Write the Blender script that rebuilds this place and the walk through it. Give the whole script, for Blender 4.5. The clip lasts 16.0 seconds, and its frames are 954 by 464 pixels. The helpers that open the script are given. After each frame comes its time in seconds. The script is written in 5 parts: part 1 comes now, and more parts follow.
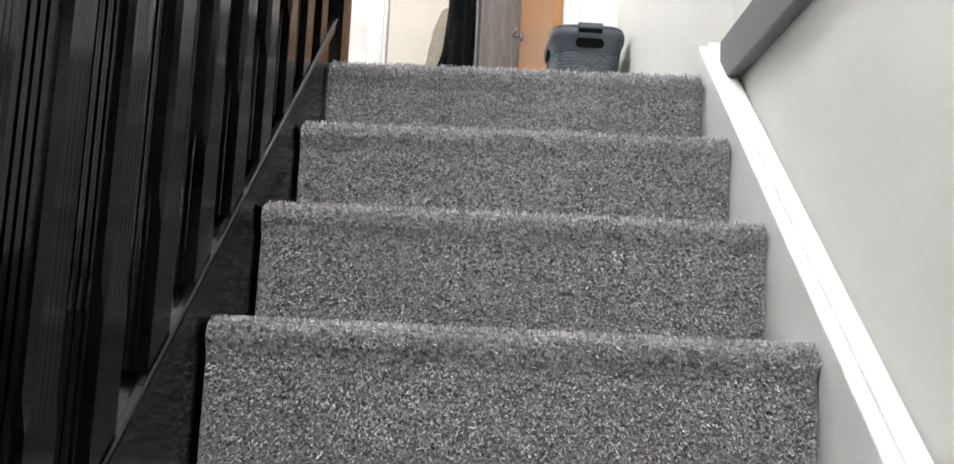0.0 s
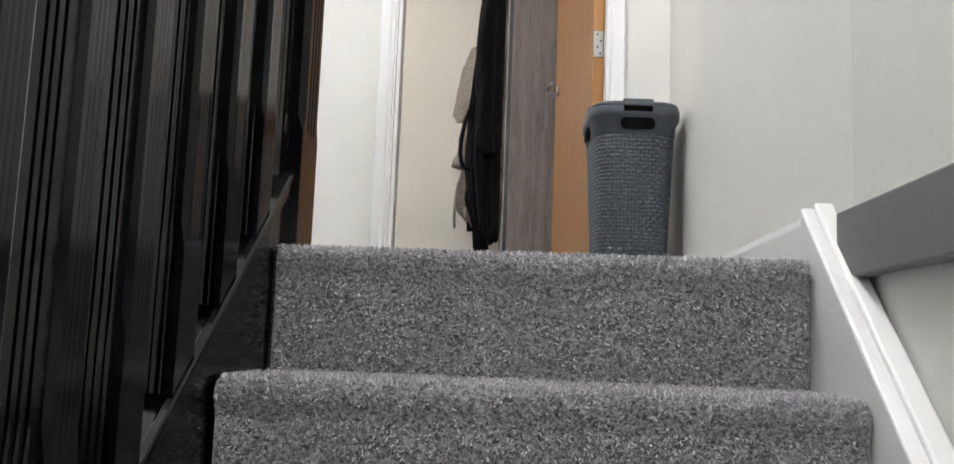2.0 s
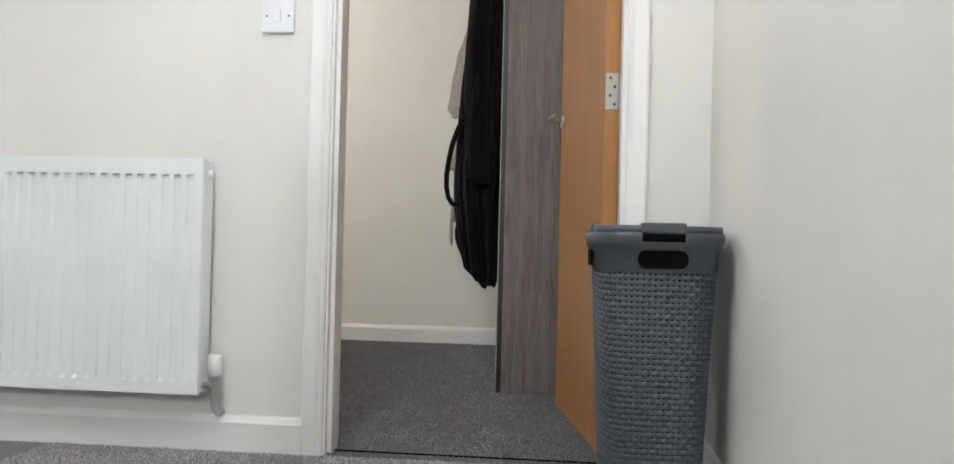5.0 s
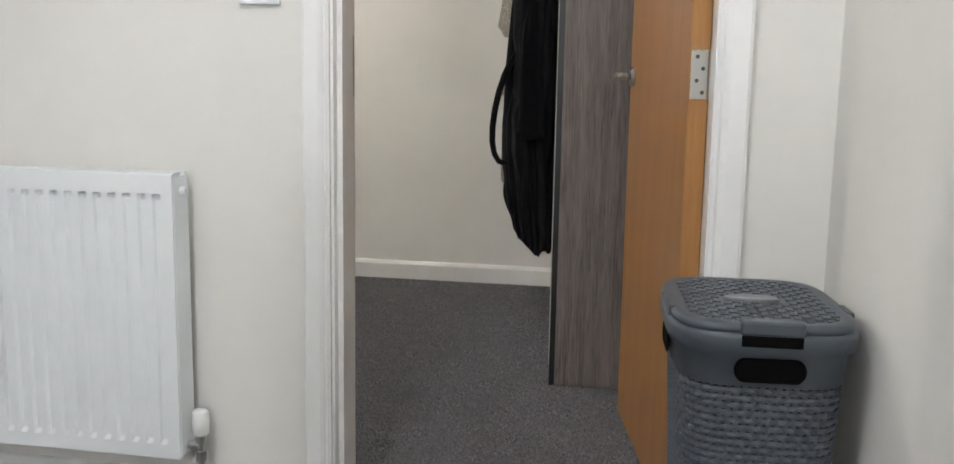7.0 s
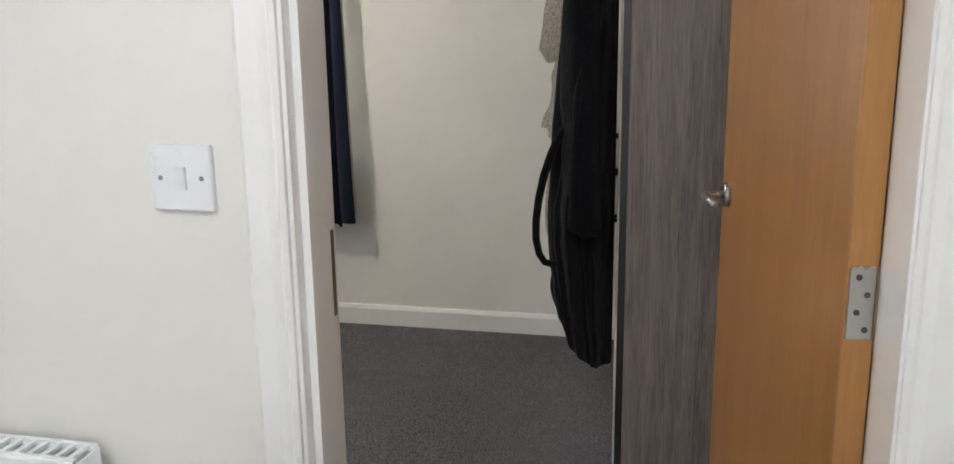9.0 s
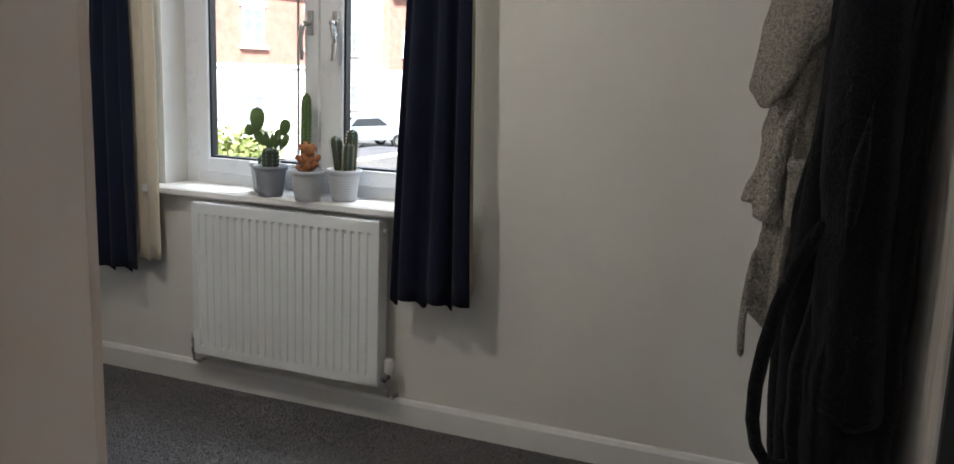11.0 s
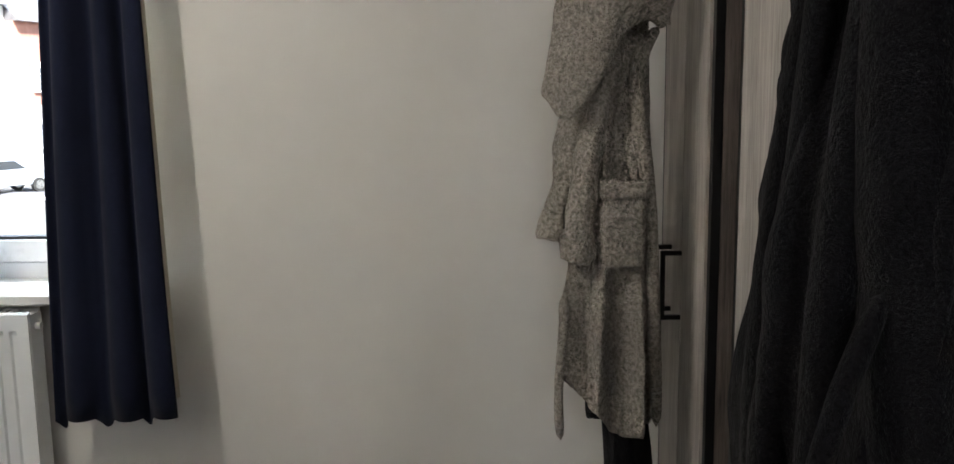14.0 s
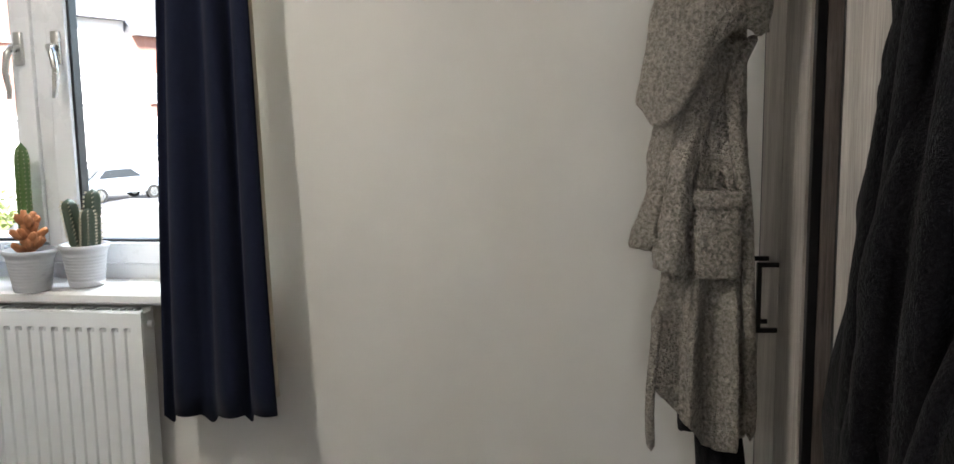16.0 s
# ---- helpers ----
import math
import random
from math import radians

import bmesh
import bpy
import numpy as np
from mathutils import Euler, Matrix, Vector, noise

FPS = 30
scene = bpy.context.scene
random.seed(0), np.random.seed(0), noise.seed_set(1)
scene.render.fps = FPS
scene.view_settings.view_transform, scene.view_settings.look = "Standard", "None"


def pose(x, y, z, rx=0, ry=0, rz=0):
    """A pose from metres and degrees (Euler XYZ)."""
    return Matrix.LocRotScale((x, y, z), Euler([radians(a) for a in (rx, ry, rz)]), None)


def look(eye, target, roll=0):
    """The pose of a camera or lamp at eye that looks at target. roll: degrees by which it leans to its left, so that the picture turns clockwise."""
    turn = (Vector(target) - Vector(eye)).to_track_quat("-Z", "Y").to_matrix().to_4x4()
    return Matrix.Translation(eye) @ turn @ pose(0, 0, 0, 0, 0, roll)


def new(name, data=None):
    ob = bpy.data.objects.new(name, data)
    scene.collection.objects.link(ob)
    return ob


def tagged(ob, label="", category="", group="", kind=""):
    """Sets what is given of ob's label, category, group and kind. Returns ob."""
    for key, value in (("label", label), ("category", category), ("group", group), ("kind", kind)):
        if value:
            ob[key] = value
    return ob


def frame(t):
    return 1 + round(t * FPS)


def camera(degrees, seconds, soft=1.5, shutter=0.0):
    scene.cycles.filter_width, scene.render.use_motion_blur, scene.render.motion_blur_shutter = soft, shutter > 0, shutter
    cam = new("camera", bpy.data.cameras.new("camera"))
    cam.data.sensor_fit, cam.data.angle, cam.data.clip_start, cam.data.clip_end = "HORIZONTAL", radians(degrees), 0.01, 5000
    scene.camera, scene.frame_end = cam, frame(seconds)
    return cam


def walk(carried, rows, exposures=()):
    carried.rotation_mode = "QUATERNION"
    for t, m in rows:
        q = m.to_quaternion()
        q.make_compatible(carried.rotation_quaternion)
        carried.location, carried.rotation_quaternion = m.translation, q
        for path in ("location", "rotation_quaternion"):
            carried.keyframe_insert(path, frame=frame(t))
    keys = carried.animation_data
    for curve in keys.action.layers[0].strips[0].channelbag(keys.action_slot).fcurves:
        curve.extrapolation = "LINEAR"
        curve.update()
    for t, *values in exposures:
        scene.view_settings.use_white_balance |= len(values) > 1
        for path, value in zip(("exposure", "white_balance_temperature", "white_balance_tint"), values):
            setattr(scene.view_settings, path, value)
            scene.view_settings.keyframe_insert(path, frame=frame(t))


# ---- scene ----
cam = camera(56.4, 16.0)

PATH = [
    (0, (0.074, -1.750, -0.556), (0.026, 0.233, -0.311), 2.75),
    (0.5, (0.115, -1.623, -0.455), (0.061, 0.363, -0.221), 2.4),
    (1, (0.135, -1.507, -0.328), (0.041, 0.475, -0.075), 2.7),
    (1.5, (0.116, -1.371, -0.244), (-0.017, 0.606, 0.027), 2.6),
    (2, (0.099, -1.259, -0.129), (-0.048, 0.721, 0.116), 2.2),
    (2.5, (0.122, -1.089, -0.043), (-0.041, 0.891, 0.185), 2.6),
    (3, (0.096, -0.973, 0.042), (-0.087, 1.003, 0.288), 1.8),
    (3.5, (0.089, -0.869, 0.19), (-0.085, 1.114, 0.391), 0.6),
    (4, (0.127, -0.722, 0.292), (-0.037, 1.266, 0.44), 0.1),
    (4.2, (0.149, -0.66, 0.345), (-0.023, 1.328, 0.475), 0.7),
    (6.3, (0.209, -0.162, 0.798), (-0.088, 1.805, 0.595), 1.2),
    (6.5, (0.207, -0.097, 0.814), (-0.114, 1.862, 0.578), 1.5),
    (7, (0.175, 0.067, 0.924), (-0.178, 2.014, 0.633), 1.0),
    (7.5, (0.172, 0.231, 1.043), (-0.211, 2.159, 0.675), 0.5),
    (8, (0.152, 0.371, 1.168), (-0.251, 2.294, 0.794), 0.6),
    (8.5, (0.08, 0.568, 1.271), (-0.343, 2.481, 0.867), 0.1),
    (9, (0.046, 0.755, 1.347), (-0.39, 2.654, 0.896), -0.8),
    (9.5, (0.014, 1.015, 1.37), (-0.492, 2.909, 0.977), -0.3),
    (9.7, (-0.017, 1.126, 1.371), (-0.563, 3.01, 0.979), -0.0),
    (11.8, (-0.329, 2.036, 1.222), (-1.183, 3.815, 0.893), 0.9),
    (12, (-0.352, 2.095, 1.22), (-1.221, 3.865, 0.885), -0.1),
    (12.5, (-0.43, 2.216, 1.239), (-1.302, 3.997, 0.978), -0.7),
    (13, (-0.495, 2.312, 1.254), (-1.162, 4.182, 1.012), -0.4),
    (13.5, (-0.554, 2.349, 1.257), (-0.801, 4.316, 0.993), -0.7),
    (14, (-0.558, 2.36, 1.251), (-0.614, 4.337, 0.954), -0.7),
    (14.5, (-0.561, 2.355, 1.242), (-0.533, 4.333, 0.951), -0.3),
    (15, (-0.558, 2.345, 1.244), (-0.608, 4.322, 0.943), -0.5),
    (15.5, (-0.556, 2.344, 1.252), (-0.695, 4.314, 0.937), -0.5),
    (16, (-0.55, 2.342, 1.249), (-0.82, 4.305, 0.977), -0.8),
]
walk(cam, [(t, look(eye, target, roll)) for t, eye, target, roll in PATH],
     [(0, 4.1), (0.5, 3.6), (1.5, 3.45), (3.5, 3.42), (6.5, 3.12), (9.7, 2.95), (11.8, 1.68), (13.2, 1.68), (14.0, 2.6), (14.6, 3.05), (15.2, 3.05), (16.0, 2.8)])

# ---- light ----
world = bpy.data.worlds.new("sky")
scene.world = world
world.use_nodes = True
wn = world.node_tree
sky = wn.nodes.new("ShaderNodeTexSky")
sky.sky_type = "NISHITA"
sky.sun_disc = False
sky.sun_elevation, sky.sun_rotation = radians(28), radians(200)
sky.dust_density = 4.0
wn.links.new(sky.outputs[0], wn.nodes["Background"].inputs[0])
wn.nodes["Background"].inputs[1].default_value = 0.15


def lamp(name, kind, m, energy, colour, size=0.1, size_y=None):
    data = bpy.data.lights.new(name, kind)
    data.energy, data.color = energy, colour
    if kind == "AREA":
        data.shape, data.size, data.size_y = "RECTANGLE", size, size_y or size
    elif kind == "SUN":
        data.angle = size
    else:
        data.shadow_soft_size = size
    ob = new(name, data)
    ob.matrix_world = m
    return ob


lamp("sun", "SUN", pose(0, 0, 20, 42, 0, 35), 5.0, (1.0, 0.98, 0.95), radians(12))
lamp("landing_bulb", "POINT", pose(-0.40, 0.45, 2.17), 3.6, (0.96, 0.98, 1.03), 0.06)
lamp("stair_bulb", "POINT", pose(-0.05, -2.55, 1.75), 9.2, (0.98, 0.985, 1.02), 0.08)
lamp("bedroom_bulb", "POINT", pose(-2.0, 3.15, 2.26), 5.5, (1.0, 0.92, 0.83), 0.035)
lamp("window_daylight", "AREA", look((-2.055, 5.35, 2.75), (-1.6, 3.6, 0.9)), 21, (0.86, 0.93, 1.0), 1.5, 1.2)


# ---- materials ----
def nodes_of(name):
    mat = bpy.data.materials.new(name)
    mat.use_nodes = True
    tree = mat.node_tree
    return mat, tree, tree.nodes["Principled BSDF"]


def node(tree, kind, **values):
    n = tree.nodes.new(kind)
    for key, value in values.items():
        n.inputs[key.replace("_", " ")].default_value = value
    return n


def ramp(tree, fac, stops):
    r = tree.nodes.new("ShaderNodeValToRGB")
    while len(r.color_ramp.elements) < len(stops):
        r.color_ramp.elements.new(0.5)
    for e, (at, c) in zip(r.color_ramp.elements, stops):
        e.position, e.color = at, (*c, 1)
    tree.links.new(fac, r.inputs[0])
    return r.outputs[0]


def coords(tree, scale=(1, 1, 1), turn=(0, 0, 0)):
    geo = tree.nodes.new("ShaderNodeTexCoord")
    m = tree.nodes.new("ShaderNodeMapping")
    m.inputs["Scale"].default_value = scale
    m.inputs["Rotation"].default_value = turn
    tree.links.new(geo.outputs["Object"], m.inputs[0])
    return m.outputs[0]


def noise_of(tree, where, scale, detail=4, rough=0.6):
    n = node(tree, "ShaderNodeTexNoise", Scale=scale, Detail=detail, Roughness=rough)
    tree.links.new(where, n.inputs["Vector"])
    return n.outputs[0]


def bump_of(tree, bsdf, height, strength, distance, after=None):
    b = node(tree, "ShaderNodeBump", Strength=strength, Distance=distance)
    tree.links.new(height, b.inputs["Height"])
    if after:
        tree.links.new(after, b.inputs["Normal"])
    tree.links.new(b.outputs[0], bsdf.inputs["Normal"])
    return b.outputs[0]


def mix_of(tree, fac, a, b):
    m = tree.nodes.new("ShaderNodeMix")
    m.data_type = "RGBA"
    for value, socket in ((fac, m.inputs[0]), (a, m.inputs[6]), (b, m.inputs[7])):
        if hasattr(value, "is_output"):
            tree.links.new(value, socket)
        elif socket == m.inputs[0]:
            socket.default_value = value
        else:
            socket.default_value = (*value, 1)
    return m.outputs[2]


def painted(name, colour, rough=0.5, vary=0.06, grain=220, depth=0.0006, coat=0.0, metal=0.0, strength=0.25):
    """Plain paint, plastic or metal: soft blotches, and a fine grain in the relief."""
    mat, tree, bsdf = nodes_of(name)
    at = coords(tree)
    dark = tuple(c * (1 - vary) for c in colour)
    light = tuple(min(1, c * (1 + vary)) for c in colour)
    tree.links.new(ramp(tree, noise_of(tree, at, 2.3, 5), [(0.35, dark), (0.65, light)]), bsdf.inputs["Base Color"])
    bsdf.inputs["Metallic"].default_value = metal
    bsdf.inputs["Coat Weight"].default_value = coat
    r = node(tree, "ShaderNodeMapRange", To_Min=rough * 0.85, To_Max=min(1, rough * 1.15))
    tree.links.new(noise_of(tree, at, 9, 4), r.inputs[0])
    tree.links.new(r.outputs[0], bsdf.inputs["Roughness"])
    bump_of(tree, bsdf, noise_of(tree, at, grain, 3), strength, depth)
    return mat


def cloth(name, dark, light, grain=500, depth=0.002, strength=0.8, sheen=0.3, blotch=3.0, stretch=(1, 1, 1)):
    """Pile or weave: speckled fibres with soft trodden patches."""
    mat, tree, bsdf = nodes_of(name)
    at = coords(tree, stretch)
    fine = noise_of(tree, at, grain, 3, 0.75)
    broad = noise_of(tree, at, blotch, 4)
    speck = ramp(tree, fine, [(0.36, dark), (0.64, light)])
    mid = tuple((a + b) / 2 * 0.82 for a, b in zip(dark, light))
    f = node(tree, "ShaderNodeMapRange", From_Min=0.35, From_Max=0.7, To_Min=0.0, To_Max=0.45)
    tree.links.new(broad, f.inputs[0])
    tree.links.new(mix_of(tree, f.outputs[0], speck, mid), bsdf.inputs["Base Color"])
    bsdf.inputs["Roughness"].default_value = 0.95
    bsdf.inputs["Specular IOR Level"].default_value = 0.15
    bsdf.inputs["Sheen Weight"].default_value = sheen
    bsdf.inputs["Sheen Roughness"].default_value = 0.5
    first = bump_of(tree, bsdf, noise_of(tree, at, grain * 0.22, 4), strength * 0.7, depth * 2)
    bump_of(tree, bsdf, fine, strength, depth, first)
    return mat


def wood(name, dark, mid, light, rough=0.5, grain=1.0, knots=0.5, coat=0.0):
    """Upright boards: long fibres, cathedral figure and a few knots."""
    mat, tree, bsdf = nodes_of(name)
    at = coords(tree, (1, 1, 0.06))
    warp = noise_of(tree, coords(tree, (1, 1, 0.25)), 3.0, 4)
    w = node(tree, "ShaderNodeTexWave", Scale=7.0 * grain, Distortion=9.0, Detail=4, Detail_Scale=1.6, Detail_Roughness=0.65)
    w.wave_type, w.bands_direction = "BANDS", "DIAGONAL"
    tree.links.new(coords(tree, (1, 1, 0.07)), w.inputs["Vector"])
    fibre = noise_of(tree, at, 160 * grain, 5, 0.7)
    figure = ramp(tree, w.outputs[1], [(0.15, dark), (0.5, mid), (0.85, light)])
    hair = ramp(tree, fibre, [(0.35, dark), (0.62, light)])
    both = mix_of(tree, 0.66, figure, hair)
    f = node(tree, "ShaderNodeMapRange", From_Min=0.3, From_Max=0.75, To_Min=0.0, To_Max=knots)
    tree.links.new(warp, f.inputs[0])
    tree.links.new(mix_of(tree, f.outputs[0], both, mid), bsdf.inputs["Base Color"])
    bsdf.inputs["Roughness"].default_value = rough
    bsdf.inputs["Coat Weight"].default_value = coat
    bump_of(tree, bsdf, fibre, 0.25, 0.0006)
    return mat


def weathered(name, dark, mid, light):
    """Sawn grey oak: cathedral figure, open dark cracks and bleached patches."""
    mat, tree, bsdf = nodes_of(name)
    w = node(tree, "ShaderNodeTexWave", Scale=2.6, Distortion=10.0, Detail=6, Detail_Scale=1.8, Detail_Roughness=0.75)
    w.wave_type, w.bands_direction = "BANDS", "X"
    tree.links.new(coords(tree, (2.2, 2.2, 0.22)), w.inputs["Vector"])
    fibre = noise_of(tree, coords(tree, (1, 1, 0.035)), 190, 5, 0.75)
    crack = noise_of(tree, coords(tree, (1, 1, 0.11)), 55, 6, 0.72)
    patch = noise_of(tree, coords(tree, (1, 1, 0.30)), 6.0, 5, 0.65)
    figure = ramp(tree, w.outputs[1], [(0.10, tuple(c * 0.72 for c in mid)), (0.45, mid), (0.9, light)])
    hair = ramp(tree, fibre, [(0.34, dark), (0.52, mid), (0.68, light)])
    both = mix_of(tree, 0.74, figure, hair)
    worn = node(tree, "ShaderNodeMapRange", From_Min=0.42, From_Max=0.68, To_Min=0.0, To_Max=0.6)
    tree.links.new(patch, worn.inputs[0])
    pale = mix_of(tree, worn.outputs[0], both, tuple(0.5 * (a + b) for a, b in zip(mid, light)))
    deep = node(tree, "ShaderNodeMapRange", From_Min=0.60, From_Max=0.70, To_Min=0.0, To_Max=0.75)
    tree.links.new(crack, deep.inputs[0])
    tree.links.new(mix_of(tree, deep.outputs[0], pale, dark), bsdf.inputs["Base Color"])
    bsdf.inputs["Roughness"].default_value = 0.55
    bump_of(tree, bsdf, fibre, 0.3, 0.0006)
    return mat


M = {
    "wall": painted("cream_wall_paint", (0.75, 0.738, 0.702), 0.85, 0.02, 260, 0.0005),
    "stair_wall": painted("pale_grey_wall_paint", (0.70, 0.70, 0.67), 0.85, 0.02, 260, 0.0005),
    "ceiling": painted("white_ceiling_paint", (0.82, 0.81, 0.78), 0.9, 0.02),
    "white": painted("white_gloss_paint", (0.80, 0.80, 0.79), 0.32, 0.02, 160, 0.0002, 0.2, 0.0, 0.08),
    "white_cool": painted("white_window_plastic", (0.78, 0.80, 0.83), 0.28, 0.02, 60, 0.0002),
    "enamel": painted("white_enamel", (0.80, 0.83, 0.84), 0.3, 0.02, 120, 0.0002, 0.2, 0.0, 0.06),
    "grey_paint": painted("dark_grey_paint", (0.16, 0.16, 0.175), 0.55, 0.05, 120, 0.0005),
    "black": painted("black_gloss_paint", (0.002, 0.002, 0.0027), 0.11, 0.3, 38, 0.0010, 0.0, 0.0, 0.22),
    "black_satin": painted("black_satin_metal", (0.012, 0.012, 0.013), 0.4, 0.2),
    # near-black: paints the shade in the basket's openings; also colours the carpet seam
    "shade_and_seam_black": painted("painted_shade_and_seam", (0.004, 0.004, 0.004), 0.9),
    "carpet": cloth("grey_pile_carpet", (0.10, 0.098, 0.104), (0.50, 0.49, 0.51), 210, 0.006, 1.0, 0.1),
    "carpet_flat": cloth("grey_floor_carpet", (0.10, 0.10, 0.105), (0.46, 0.45, 0.46), 210, 0.006, 1.0, 0.1),
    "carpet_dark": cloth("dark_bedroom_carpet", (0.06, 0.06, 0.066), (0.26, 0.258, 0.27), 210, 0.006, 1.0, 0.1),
    "fleece": cloth("black_fleece", (0.0022, 0.0022, 0.003), (0.0115, 0.0115, 0.014), 260, 0.004, 0.9, 0.06),
    "sherpa": cloth("beige_sherpa", (0.25, 0.225, 0.19), (0.66, 0.61, 0.535), 125, 0.02, 1.0, 0.08),
    "navy": cloth("navy_curtain_cloth", (0.004, 0.006, 0.016), (0.014, 0.019, 0.044), 900, 0.0006, 0.4, 0.06),
    "lining": cloth("cream_lining_cloth", (0.55, 0.5, 0.4), (0.72, 0.66, 0.55), 900, 0.0006, 0.3, 0.1),
    "duvet": cloth("white_duvet_cotton", (0.62, 0.62, 0.68), (0.8, 0.8, 0.85), 700, 0.0008, 0.3, 0.1),
    "bench_cloth": cloth("grey_bench_cloth", (0.17, 0.17, 0.21), (0.3, 0.3, 0.36), 600, 0.001, 0.5, 0.1),
    "grey_wood": weathered("grey_oak_board", (0.045, 0.036, 0.032), (0.155, 0.128, 0.116), (0.27, 0.232, 0.21)),
    "pale_wood": wood("pale_grey_oak_board", (0.26, 0.235, 0.21), (0.44, 0.41, 0.375), (0.56, 0.53, 0.49), 0.55),
    "oak": wood("oak_veneer", (0.29, 0.125, 0.032), (0.355, 0.162, 0.045), (0.40, 0.19, 0.058), 0.38, 0.6, 0.7, 0.1),
    "oak_edge": wood("oak_lipping", (0.34, 0.155, 0.045), (0.40, 0.19, 0.06), (0.45, 0.225, 0.078), 0.42, 0.6, 0.7),
    "steel": painted("brushed_steel", (0.55, 0.55, 0.54), 0.28, 0.05, 300, 0.0003, 0.0, 1.0),
    "steel_dull": painted("dull_grey_metal", (0.22, 0.23, 0.24), 0.4, 0.05, 300, 0.0003),
    "screw_dark": painted("dark_screw_steel", (0.12, 0.12, 0.12), 0.4, 0.05, 300, 0.0003, 0.0, 1.0),
    "brass": painted("old_brass", (0.35, 0.28, 0.16), 0.4, 0.1, 300, 0.0003, 0.0, 1.0),
    "basket": painted("slate_plastic", (0.070, 0.083, 0.102), 0.42, 0.05, 300, 0.0003),
    "pot": painted("pale_grey_pot", (0.50, 0.51, 0.53), 0.5, 0.05, 300, 0.0004),
    "pot_dark": painted("mid_grey_pot", (0.24, 0.26, 0.29), 0.5, 0.05, 300, 0.0004),
    "soil": painted("dark_soil", (0.03, 0.022, 0.017), 0.95, 0.4, 90, 0.006, 0.0, 0.0, 1.0),
    "cactus": painted("cactus_green", (0.085, 0.155, 0.045), 0.6, 0.25, 160, 0.002),
    "cactus_dark": painted("dark_cactus_green", (0.05, 0.075, 0.05), 0.6, 0.25, 160, 0.002),
    "cactus_orange": painted("rust_cactus", (0.42, 0.17, 0.07), 0.8, 0.2, 300, 0.004, 0.0, 0.0, 0.8),
    "spine": painted("pale_spines", (0.55, 0.5, 0.38), 0.7),
    "ink": painted("black_ink_lines", (0.03, 0.03, 0.035), 0.8),
    "brick": painted("red_brick", (0.36, 0.185, 0.145), 0.9, 0.15, 12, 0.004),
    "render_white": painted("white_render", (0.75, 0.74, 0.72), 0.9, 0.04, 30, 0.002),
    "slate": painted("grey_roof_slate", (0.10, 0.10, 0.11), 0.8, 0.15),
    "asphalt": painted("asphalt", (0.10, 0.10, 0.10), 0.9, 0.15, 90, 0.004),
    "car_paint": painted("silver_blue_car_paint", (0.35, 0.40, 0.46), 0.25, 0.03, 20, 0.0001, 0.8),
    "tyre": painted("tyre_rubber", (0.02, 0.02, 0.02), 0.8),
    "glass_dark": painted("dark_car_glass", (0.03, 0.035, 0.04), 0.08, 0.05),
    "hedge": painted("hedge_leaf", (0.12, 0.15, 0.04), 0.6, 0.3),
    "house_glass": painted("pale_reflecting_glass", (0.20, 0.22, 0.25), 0.1, 0.1),
    "red_lens": painted("red_lamp_lens", (0.45, 0.03, 0.03), 0.2),
}


def glass_material():
    mat, tree, bsdf = nodes_of("window_glass")
    bsdf.inputs["Base Color"].default_value = (0.97, 0.98, 0.98, 1)
    bsdf.inputs["Roughness"].default_value = 0.02
    bsdf.inputs["Transmission Weight"].default_value = 1.0
    bsdf.inputs["IOR"].default_value = 1.05
    return mat


M["glass"] = glass_material()
M["black"].node_tree.nodes["Principled BSDF"].inputs["Specular IOR Level"].default_value = 0.32
M["shade_and_seam_black"].node_tree.nodes["Principled BSDF"].inputs["Specular IOR Level"].default_value = 0.05
M["fleece"].node_tree.nodes["Principled BSDF"].inputs["Specular IOR Level"].default_value = 0.04


def glow_material(name, colour, strength):
    mat, tree, bsdf = nodes_of(name)
    bsdf.inputs["Emission Color"].default_value = (*colour, 1)
    bsdf.inputs["Emission Strength"].default_value = strength
    return mat


# ---- mesh helpers ----
def part(name, bm, material, parent=None, label="", smooth=False):
    """Links a bmesh as one mesh object, under a thing or a part if one is given."""
    mesh = bpy.data.meshes.new(name)
    bm.normal_update()
    if smooth:
        for f in bm.faces:
            f.smooth = True
    bm.to_mesh(mesh)
    bm.free()
    mesh.materials.append(M[material] if isinstance(material, str) else material)
    ob = new(name, mesh)
    if parent:
        ob.parent = parent
    return tagged(ob, label)


def thing(name, at=(0, 0, 0), turn=0.0, label="", category="", group="", kind=""):
    ob = new(name)
    ob.empty_display_size = 0.1
    ob.matrix_world = pose(*at, 0, 0, turn)
    return tagged(ob, label, category, group, kind)


